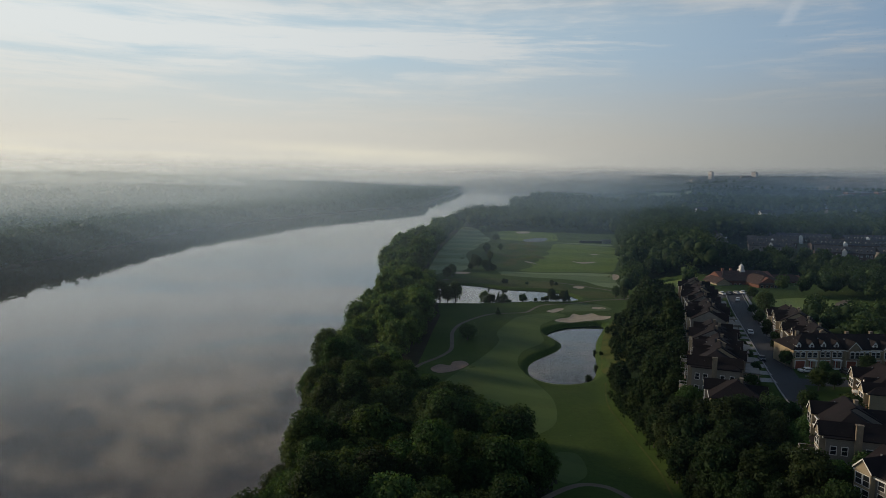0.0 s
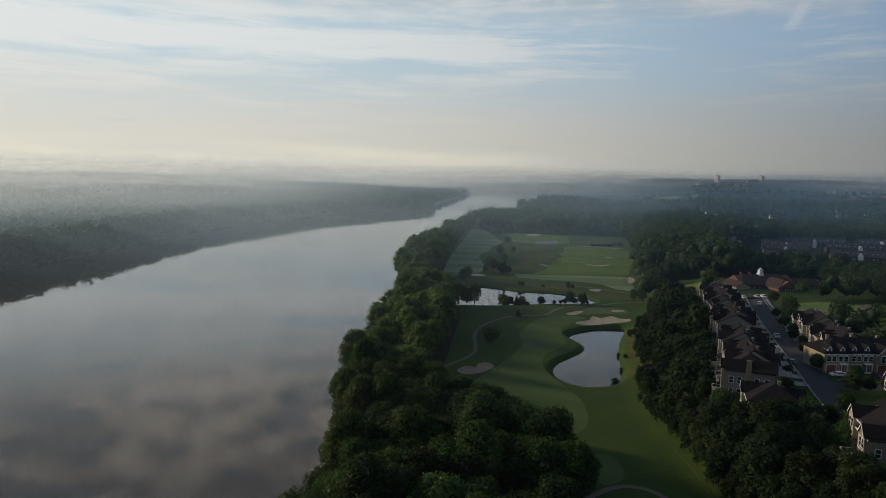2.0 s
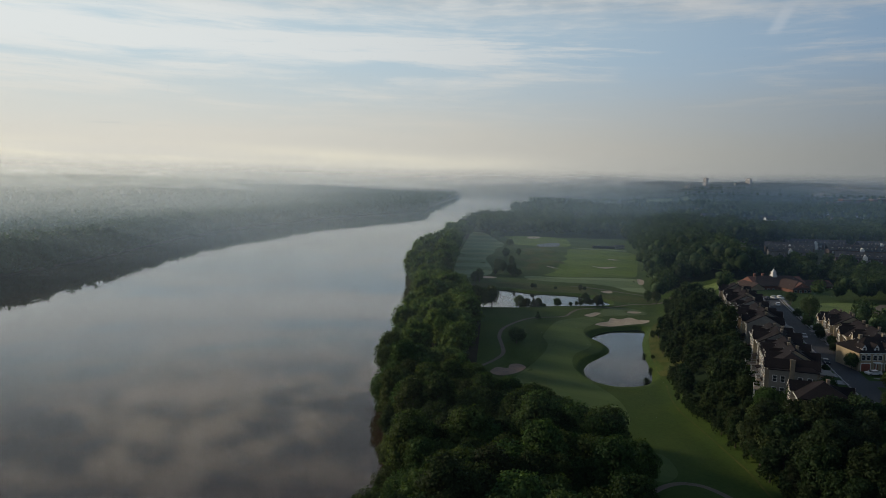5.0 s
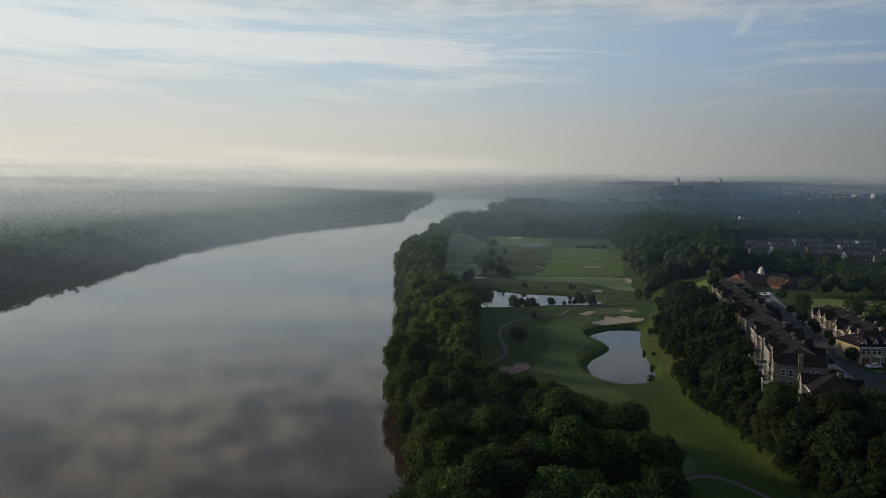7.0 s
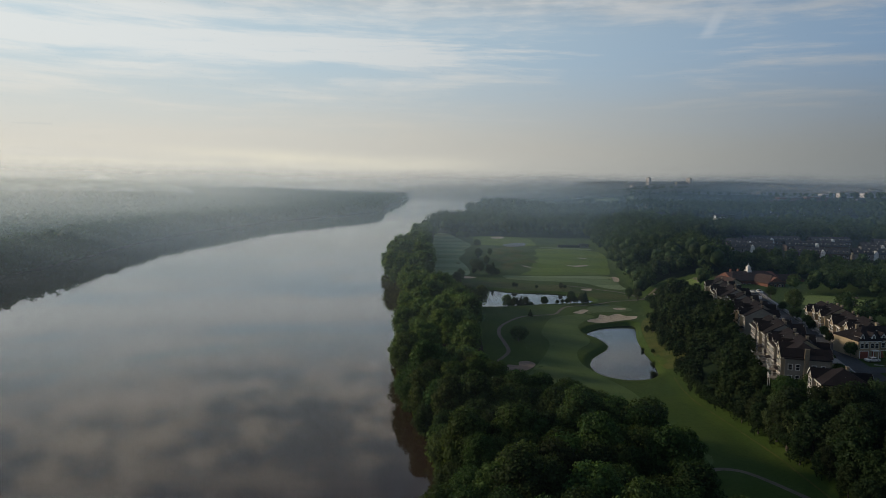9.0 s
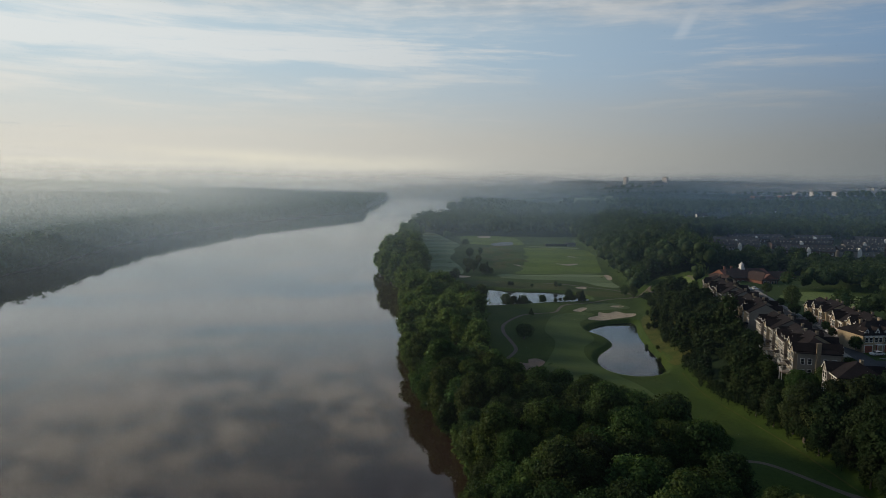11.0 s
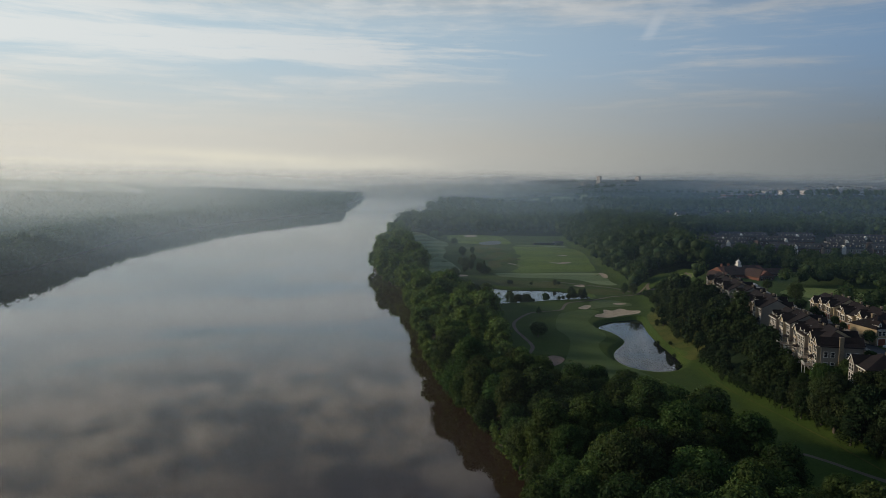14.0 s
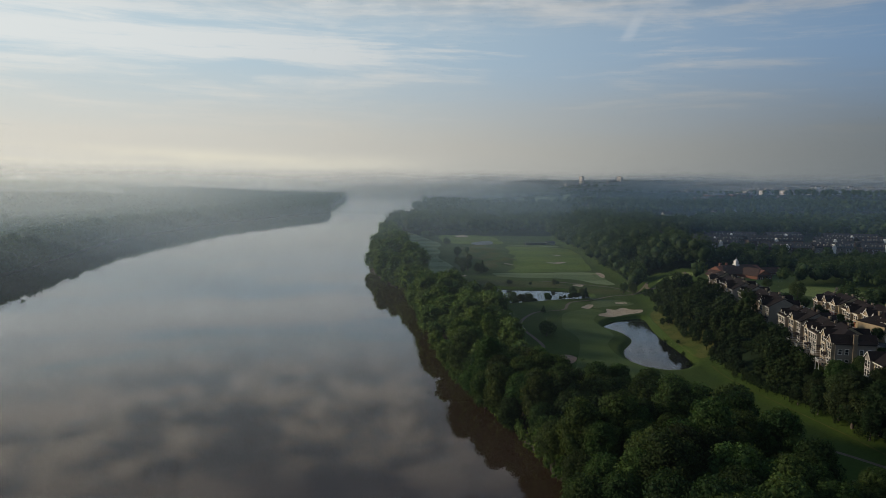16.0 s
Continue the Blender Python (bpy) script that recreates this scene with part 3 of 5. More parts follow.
near_kinds = Planter([
    tree_kind(1, "leafy riverside maple with a broad dark green crown", 5.2, 11.0, 2.6, 0.29, 6500, 34, M_LEAF),
    tree_kind(2, "tall riverside sycamore with a lumpy green crown", 4.9, 13.5, 2.8, 0.29, 6800, 38, M_LEAF),
    tree_kind(3, "dense dark green riverside tree", 4.8, 10.5, 2.4, 0.28, 6200, 32, M_LEAF_DARK),
    tree_kind(4, "round-crowned green woodland tree", 5.6, 10.0, 2.2, 0.30, 6600, 36, M_LEAF),
])
mid_kinds = Planter([
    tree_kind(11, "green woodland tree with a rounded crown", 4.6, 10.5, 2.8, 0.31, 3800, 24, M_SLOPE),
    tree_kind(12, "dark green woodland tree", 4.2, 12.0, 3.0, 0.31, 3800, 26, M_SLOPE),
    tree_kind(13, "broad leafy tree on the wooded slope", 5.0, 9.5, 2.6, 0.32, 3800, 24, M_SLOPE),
])
rng = np.random.default_rng(7)
# strip of wood between the river and the fairway
for n, (x, y) in enumerate(scatter(rng, lambda y: bank_r(y) + 0.5, lambda y: wood_edge(y) - 4.2, 92, 215, 8.2)):
    s = rng.uniform(0.82, 1.25)
    edge = x < bank_r(y) + 6
    near_kinds.put(int(rng.integers(4)), x, y, s * (0.95 if edge else 1.0) * (0.88 if y > 172 and not edge else 1.0), rng.uniform(0, 360), "riverside wood")
for x, y, s, k in ((-39.5, 227, 1.18, 1), (-37.5, 234, 1.05, 0), (-35.5, 219, 1.0, 3), (-33.0, 191, 1.05, 1), (-35.5, 199, 1.1, 0)):
    near_kinds.put(k, x, y, s, x * 29, "riverside wood")


def grove(name, seeds, points, sizes, label, leaves=420, leaf=0.75, clumps=16, mat=None):
    """Leafy trees with trunks in one mesh, for woods past counting."""
    r = np.random.default_rng(seeds)
    shapes = []
    for k in range(5):
        v, f = fix_quads(*crown_shape(r, r.uniform(4.2, 5.2), r.uniform(9.5, 12.5), clumps, leaves, leaf))
        tv, tf = trunk_shape(r, 8, 0.25, 3, 2.0)
        tv, tf = fix_quads(tv, tf)
        shapes.append((np.concatenate([v + (0, 0, 2.4), tv]), np.concatenate([f, tf + len(v)])))
    vs, fs, off = [], [], 0
    z = np.maximum(land(np.array(points)[:, 0], np.array(points)[:, 1]), -0.3)
    for (x, y), s, h in zip(points, sizes, z):
        v, f = shapes[int(r.integers(5))]
        a = r.uniform(0, 6.28)
        c, d = math.cos(a) * s, math.sin(a) * s
        vs.append(np.column_stack([v[:, 0] * c - v[:, 1] * d + x, v[:, 0] * d + v[:, 1] * c + y, v[:, 2] * s * r.uniform(0.85, 1.15) + h - 0.1]))
        fs.append(f + off)
        off += len(v)
    ob = link(name, np.concatenate(vs), np.concatenate(fs), mat or M_FAR_LEAF)
    return tagged(ob, label, "woods", kind="stuff")


for x, y, s in ((66, 152, 1.15), (70, 157, 1.05), (64, 160, 1.1), (67, 166, 0.95), (73, 151, 1.1), (78, 154, 1.0), (70, 140, 1.1), (66, 134, 1.1), (72, 128, 1.05), (78, 120, 1.1)):
    mid_kinds.put(int(x) % 3, x, y, s, x * 17, "wooded slope")
# the nearest trees of the wooded slope are things of their own, the rest one grove
house_back = line([90, 112, 140, 160, 181, 217, 245, 290, 335, 400], [90, 88, 86, 71, 72.5, 82, 88.5, 97.5, 107, 116])
slope = scatter(rng, lambda y: slope_foot(y) + 4 + 2 * (240 < y < 330), lambda y: house_back(y) - 4.0, 95, 400, 5.5)
slope = [p for p in slope if ((p[0] - 118) / 24) ** 2 + ((p[1] - 388) / 40) ** 2 > 1]
for x, y in slope:
    if y < 185:
        mid_kinds.put(int(rng.integers(3)), x, y, rng.uniform(0.45, 0.85) * (0.9 if x > house_back(y) - 9 else 1), rng.uniform(0, 360), "wooded slope")
rest = [p for p in slope if p[1] >= 185 and (not 225 < p[1] < 345 or rng.random() < 0.25 + (p[0] - slope_foot(p[1])) / 16)]
screen = [(float(house_back(y)) - 4.2 + rng.uniform(-1.2, 1.0), y) for y in np.arange(187, 332, 5.0) if rng.random() < 0.8]


def slope_size(x, y):
    """Low at the grassy foot and under the houses, tall between."""
    up, back = x - float(slope_foot(y)), float(house_back(y)) - x
    s = rng.uniform(0.42, 0.80) * (1.45 if rng.random() < 0.25 else 1.0)
    return s * min(1.0, 0.45 + up / 26) * ((0.72 if back < 8 else 0.9) if y < 236 else 1.0)


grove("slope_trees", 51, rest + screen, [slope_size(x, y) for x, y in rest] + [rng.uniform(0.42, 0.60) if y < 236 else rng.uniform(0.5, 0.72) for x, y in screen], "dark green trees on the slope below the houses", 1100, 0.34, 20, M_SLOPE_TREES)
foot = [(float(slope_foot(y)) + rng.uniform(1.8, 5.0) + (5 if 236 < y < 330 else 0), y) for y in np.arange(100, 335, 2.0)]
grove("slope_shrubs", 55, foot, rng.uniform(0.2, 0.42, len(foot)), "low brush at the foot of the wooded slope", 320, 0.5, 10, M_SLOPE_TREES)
strip_pts = scatter(rng, lambda y: bank_r(y) + 0.5, lambda y: wood_edge(y) - 4.5, 216, 500, 8.0)
strip_sizes = [rng.uniform(0.62, 1.2) * (0.85 if y < 270 else 1.0) * (1.0 if y < 300 else 1.15) * (1.25 if rng.random() < 0.2 else 1.0) for x, y in strip_pts]
shrubs = [(float(bank_r(y)) + rng.uniform(-1.5, 1.5), y) for y in np.arange(98, 520, 3.2)]
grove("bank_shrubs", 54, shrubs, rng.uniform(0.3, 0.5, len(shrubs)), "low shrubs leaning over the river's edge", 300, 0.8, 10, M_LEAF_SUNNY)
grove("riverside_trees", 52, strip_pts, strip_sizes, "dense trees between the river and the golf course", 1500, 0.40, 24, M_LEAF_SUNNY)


def canopy(name, points, sizes, label, leaves=0, leaf=1.0, seed=3, mat=None):
    """Many crowns in one mesh, for woods that nobody could count."""
    r = np.random.default_rng(seed)
    p, s = np.array(points), np.array(sizes)
    n = len(p)
    bv, bf = ICO1
    z = np.maximum(land(p[:, 0], p[:, 1]), 0.0)
    # each tree: a main body and two side lobes
    vs, fs, off = [], [], 0
    for lobe in range(3):
        if lobe == 0:
            c = np.column_stack([p, z + s * 1.15])
            k = s * (0.62 if leaves < 60 else 0.50)
            zs = 1.25
        else:
            a = r.uniform(0, 6.28, n)
            c = np.column_stack([p[:, 0] + np.cos(a) * s * 0.42, p[:, 1] + np.sin(a) * s * 0.42, z + s * r.uniform(0.7, 1.55, n)])
            k = s * r.uniform(0.32, 0.46, n)
            zs = 1.0
        v = bv[None] * r.uniform(0.75, 1.2, (n, len(bv), 1)) * k[:, None, None] * np.array((1, 1, zs)) + c[:, None]
        vs.append(v.reshape(-1, 3))
        fs.append((bf[None] + (np.arange(n) * len(bv))[:, None, None]).reshape(-1, 3) + off)
        off += n * len(bv)
    if leaves:
        i = np.repeat(np.arange(n), leaves)
        d = r.normal(size=(len(i), 3))
        d /= np.linalg.norm(d, axis=1)[:, None]
        d[:, 2] = np.abs(d[:, 2]) * 1.1 - 0.2
        q = np.column_stack([p[i], z[i] + s[i] * 1.15]) + d * s[i][:, None] * np.array((0.72, 0.72, 0.95)) * r.uniform(0.70, 1.18, (len(i), 1))
        a = r.normal(size=(len(i), 3))
        a /= np.linalg.norm(a, axis=1)[:, None]
        b = np.cross(a, r.normal(size=(len(i), 3)))
        b /= np.linalg.norm(b, axis=1)[:, None]
        L = leaf * r.uniform(0.6, 1.3, (len(i), 1))
        tri = np.stack([q + a * L, q - a * L * 0.6 + b * L * 0.7, q - a * L * 0.6 - b * L * 0.7], 1)
        vs.append(tri.reshape(-1, 3))
        fs.append(np.arange(len(i) * 3).reshape(-1, 3) + off)
    ob = link(name, np.concatenate(vs), np.concatenate(fs), mat or M_FAR_LEAF)
    return tagged(ob, label, "woods", kind="stuff")


def woods_left():
    r = np.random.default_rng(21)
    front = scatter(r, lambda y: bank_l(y) - 30, lambda y: bank_l(y) + 4.0, 360, 1750, 7.5)
    brush = [(float(bank_l(y)) + r.uniform(-0.5, 5.0), y) for y in np.arange(345, 1750, 2.2)]
    canopy("bank_brush", brush, r.uniform(2.8, 5.5, len(brush)), "low brush overhanging the far water's edge", 20, 1.2, 34, M_FAR_BANK)
    canopy("far_woods", front, r.uniform(6.5, 12.5, len(front)), "hazy wooded far bank of the river", 50, 1.5, 31, M_FAR_BANK)
    mid = scatter(r, lambda y: bank_l(y) - 150, lambda y: bank_l(y) - 31, 330, 1500, 11)
    canopy("far_woods", mid, r.uniform(8, 11.0, len(mid)), "hazy woodland behind the river bank", 22, 2.2, 33, M_FAR_BANK)
    back, size = [], []
    for d0, d1, y0, y1, st in ((150, 460, 300, 2200, 20), (460, 1100, 300, 3000, 34), (1100, 2600, 300, 4300, 60), (3, 900, 1750, 4300, 30)):
        pts = scatter(r, lambda y: bank_l(y) - d1, lambda y: bank_l(y) - d0, y0, y1, st)
        back += pts
        size += list(r.uniform(0.8, 1.05, len(pts)) * min(8.5 + st * 0.12, 16))
    canopy("far_woods", back, size, "misty forest behind the far river bank", 4, 3.0, 32, M_FAR_BANK)


def clear_of(pts, zones):
    p = np.array(pts)
    keep = np.ones(len(p), bool)
    for cx, cy, rx, ry in zones:
        keep &= ((p[:, 0] - cx) / rx) ** 2 + ((p[:, 1] - cy) / ry) ** 2 > 1
    return p[keep]


CLEAR = [(165, 308, 34, 38), (158, 384, 40, 30), (138, 352, 18, 26), (285, 555, 125, 95), (360, 565, 110, 100), (120, 400, 23, 30),
         (205, 1270, 95, 190), (345, 2310, 110, 380), (610, 2500, 130, 420), (430, 1520, 90, 150), (520, 1150, 60, 90)]


def woods_right():
    r = np.random.default_rng(22)
    strip = scatter(r, lambda y: bank_r(y) + 1.5, lambda y: wood_edge(y) - 2, 505, 890, 10)
    strip = [p for p in strip if r.random() < 0.8]
    tall = [(-64, 538), (-66, 551), (-57, 546), (-59, 562), (-66, 567), (-50, 556), (-55, 596), (-62, 612)]
    sizes = list(r.uniform(0.85, 1.75, len(strip))) + list(r.uniform(1.35, 1.7, len(tall)))
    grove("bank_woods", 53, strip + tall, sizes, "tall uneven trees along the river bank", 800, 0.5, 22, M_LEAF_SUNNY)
    side = clear_of(scatter(r, lambda y: slope_foot(y) + 3, lambda y: slope_foot(y) + 130, 405, 900, 9.5), CLEAR)
    low = np.where((side[:, 0] > 160) & (side[:, 1] < 560), 0.52, 1.0)
    canopy("side_woods", side, r.uniform(4.5, 12.0, len(side)) * low, "deep green woods beside the practice range", 260, 0.80, 42)
    end = scatter(r, lambda y: bank_r(y) + 3, lambda y: slope_foot(y) + 10, 905, 1200, 13)
    end = [p for p in end if r.random() < 0.8]
    canopy("end_woods", end, r.uniform(4.5, 13.0, len(end)), "dark woods closing the golf course", 130, 1.1, 43)
    town = [p for p in scatter(r, lambda y: 141 + (0 if y < 340 else -18), lambda y: 330, 178, 404, 8.5) if p[1] > 222 or p[0] > 160]
    town = clear_of(town, CLEAR)
    canopy("park_trees", town, r.uniform(4.2, 6.6, len(town)), "dark leafy trees round the houses and park lawn", 220, 0.6, 46)
    near = clear_of(scatter(r, lambda y: max(150, float(slope_foot(y)) + 130), lambda y: 430, 400, 900, 13), CLEAR)
    canopy("mid_woods", near, r.uniform(5.0, 9.5, len(near)) * np.where(near[:, 1] < 540, 0.55, 1.0), "deep green woods round the far rowhouses", 150, 1.0, 47)
    back, size = [], []
    for x0, x1, y0, y1, st in ((420, 800, 420, 1000, 18), (40, 900, 1200, 1900, 24), (900, 1800, 700, 1900, 40), (120, 2600, 1900, 3200, 46), (200, 3600, 3200, 4700, 55)):
        pts = clear_of(scatter(r, lambda y: max(x0, float(bank_r(y)) + 4, float(slope_foot(y)) + 130 if y < 900 else 0), lambda y: x1, y0, y1, st), CLEAR)
        back += pts.tolist()
        size += list(r.uniform(0.7, 1.05, len(pts)) * min(8.0 + st * 0.1, 16) * np.where(pts[:, 1] < 540, 0.52, 1.0) * np.where(pts[:, 1] > 2400, 0.5, 1.0))
    canopy("far_woods", back, size, "hazy wooded suburbs to the horizon", 14, 2.4, 44)
    over = scatter(r, lambda y: -200, lambda y: 900, 4250, 4750, 60)
    over = [p for p in over if p[1] > 4230 - 1.65 * (p[0] + 205)]
    canopy("horizon_woods", over, r.uniform(7, 10, len(over)), "misty woods beyond the river bend", 0, 1, 45)


woods_left()
woods_right()


# ---- morning mist and distance haze: thin uneven tinted veils hanging over the land ----
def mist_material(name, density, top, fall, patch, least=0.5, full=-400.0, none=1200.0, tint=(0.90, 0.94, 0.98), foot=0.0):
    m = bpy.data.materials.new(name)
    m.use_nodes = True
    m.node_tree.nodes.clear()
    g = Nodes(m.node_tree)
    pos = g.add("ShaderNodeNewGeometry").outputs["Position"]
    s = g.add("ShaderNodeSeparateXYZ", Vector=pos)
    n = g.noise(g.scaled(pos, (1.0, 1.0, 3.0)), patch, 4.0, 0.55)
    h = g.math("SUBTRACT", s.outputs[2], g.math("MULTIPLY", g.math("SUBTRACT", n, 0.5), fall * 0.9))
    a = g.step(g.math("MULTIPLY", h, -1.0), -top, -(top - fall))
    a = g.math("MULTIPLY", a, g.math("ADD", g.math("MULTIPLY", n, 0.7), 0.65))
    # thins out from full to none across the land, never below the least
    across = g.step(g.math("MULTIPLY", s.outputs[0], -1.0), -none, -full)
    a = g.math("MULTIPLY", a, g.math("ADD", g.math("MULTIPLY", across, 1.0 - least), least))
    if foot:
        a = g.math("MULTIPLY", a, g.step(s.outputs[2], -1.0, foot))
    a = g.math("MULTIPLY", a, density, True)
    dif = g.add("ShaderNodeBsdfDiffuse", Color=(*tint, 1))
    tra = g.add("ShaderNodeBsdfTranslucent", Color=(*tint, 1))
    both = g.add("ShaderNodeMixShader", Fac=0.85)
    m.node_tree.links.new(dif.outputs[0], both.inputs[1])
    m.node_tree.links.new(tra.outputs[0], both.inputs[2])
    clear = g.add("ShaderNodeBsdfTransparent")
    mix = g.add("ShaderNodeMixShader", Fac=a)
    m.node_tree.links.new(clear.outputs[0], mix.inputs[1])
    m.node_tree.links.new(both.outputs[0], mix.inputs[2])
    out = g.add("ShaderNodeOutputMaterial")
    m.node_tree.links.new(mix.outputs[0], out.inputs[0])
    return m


def mist_veil(radius, top, mat, a0=-62, a1=62, base=-2):
    n = 48
    v, f = [], []
    for i in range(n + 1):
        a = radians(a0 + (a1 - a0) * i / n)
        x, y = math.sin(a) * radius, math.cos(a) * radius
        v += [(x, y, base), (x, y, top * 0.7), (x, y, top * 1.45)]
    for i in range(n):
        for k in range(2):
            f.append((i * 3 + k, i * 3 + 3 + k, i * 3 + 4 + k, i * 3 + 1 + k))
    ob = link("mist_veil", v, f, mat)
    tagged(ob, "thin patchy sheet tinted as haze and morning mist", "mist", "morning mist", "stuff")


# haze is imitated by stacked sheets, its blue put into their colour
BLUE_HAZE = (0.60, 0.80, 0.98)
# clear air over the course: each added sheet lays on a little blue haze
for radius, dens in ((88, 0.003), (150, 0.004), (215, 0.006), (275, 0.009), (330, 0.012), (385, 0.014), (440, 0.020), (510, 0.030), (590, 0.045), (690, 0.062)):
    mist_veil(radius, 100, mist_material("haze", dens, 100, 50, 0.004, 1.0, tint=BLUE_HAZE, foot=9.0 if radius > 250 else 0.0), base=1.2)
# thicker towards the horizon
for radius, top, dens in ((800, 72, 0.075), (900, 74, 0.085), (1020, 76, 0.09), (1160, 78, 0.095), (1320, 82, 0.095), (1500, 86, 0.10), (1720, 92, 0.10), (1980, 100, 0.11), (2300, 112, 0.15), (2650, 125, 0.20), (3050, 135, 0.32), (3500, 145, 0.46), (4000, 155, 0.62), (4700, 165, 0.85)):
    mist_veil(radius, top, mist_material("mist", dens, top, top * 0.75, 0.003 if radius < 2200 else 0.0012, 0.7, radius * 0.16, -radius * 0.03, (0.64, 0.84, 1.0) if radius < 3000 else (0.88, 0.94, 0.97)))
# the sun's side, mist over river and far bank, its brightness in paler tints
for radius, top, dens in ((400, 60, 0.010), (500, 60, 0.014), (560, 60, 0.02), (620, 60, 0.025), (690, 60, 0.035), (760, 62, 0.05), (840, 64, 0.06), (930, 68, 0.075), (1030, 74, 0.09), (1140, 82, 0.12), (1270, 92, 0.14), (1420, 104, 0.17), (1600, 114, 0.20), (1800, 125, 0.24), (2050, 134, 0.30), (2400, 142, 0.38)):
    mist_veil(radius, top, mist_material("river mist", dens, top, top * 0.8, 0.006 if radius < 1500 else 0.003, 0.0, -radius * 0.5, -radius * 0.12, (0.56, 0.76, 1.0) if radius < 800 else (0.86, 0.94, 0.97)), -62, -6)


# ---- building kit ----
M_CREAM = mottled("cream siding", (0.40, 0.325, 0.205), (0.33, 0.27, 0.175), 0.3, 0.7, 4.0, piece=0.15)
M_BEIGE = mottled("grey beige siding", (0.235, 0.215, 0.185), (0.19, 0.175, 0.155), 0.3, 0.7, 4.0, piece=0.15)
M_TAN = mottled("tan stone", (0.27, 0.215, 0.145), (0.20, 0.165, 0.12), 0.8, 0.85, 3.0)
M_BRICK = mottled("red brick", (0.20, 0.088, 0.058), (0.15, 0.066, 0.047), 0.6, 0.9, 4.0)
M_BRICK_DARK = mottled("dark brick", (0.082, 0.056, 0.048), (0.062, 0.046, 0.042), 0.4, 0.9, 3.0)
M_TRIM = mottled("white trim", (0.78, 0.77, 0.73), (0.68, 0.67, 0.63), 0.8, 0.6)
M_ROOF = mottled("brown roof shingles", (0.021, 0.016, 0.017), (0.013, 0.011, 0.012), 0.25, 0.9, 2.5, 0.4, 3.0, piece=0.35, spec=0.2)
M_ROOF_DARK = mottled("slate grey roof", (0.036, 0.038, 0.046), (0.050, 0.052, 0.060), 0.2, 0.85, 2.0, piece=0.3)
M_ROOF_RUST = mottled("rust brown roof", (0.060, 0.030, 0.021), (0.042, 0.024, 0.018), 0.25, 0.85, 2.0, 0.4, 3.0)
M_GARAGE = mottled("garage door", (0.28, 0.085, 0.05), (0.22, 0.07, 0.045), 0.5, 0.6)
M_DECK = mottled("deck boards", (0.34, 0.29, 0.23), (0.27, 0.23, 0.18), 0.6, 0.85, 5.0)
M_METAL = mottled("grey metal", (0.30, 0.31, 0.32), (0.24, 0.25, 0.26), 0.6, 0.45, metal=0.6)
M_TYRE = mottled("rubber", (0.02, 0.02, 0.02), (0.03, 0.03, 0.03), 2.0, 0.9)


def glass_material():
    m, g, p = material("window glass", 0.08)
    pos = g.add("ShaderNodeNewGeometry").outputs["Position"]
    m.node_tree.links.new(g.mix(g.noise(pos, 0.5), (0.015, 0.018, 0.022), (0.05, 0.05, 0.05)), p.inputs["Base Color"])
    return m


M_GLASS = glass_material()


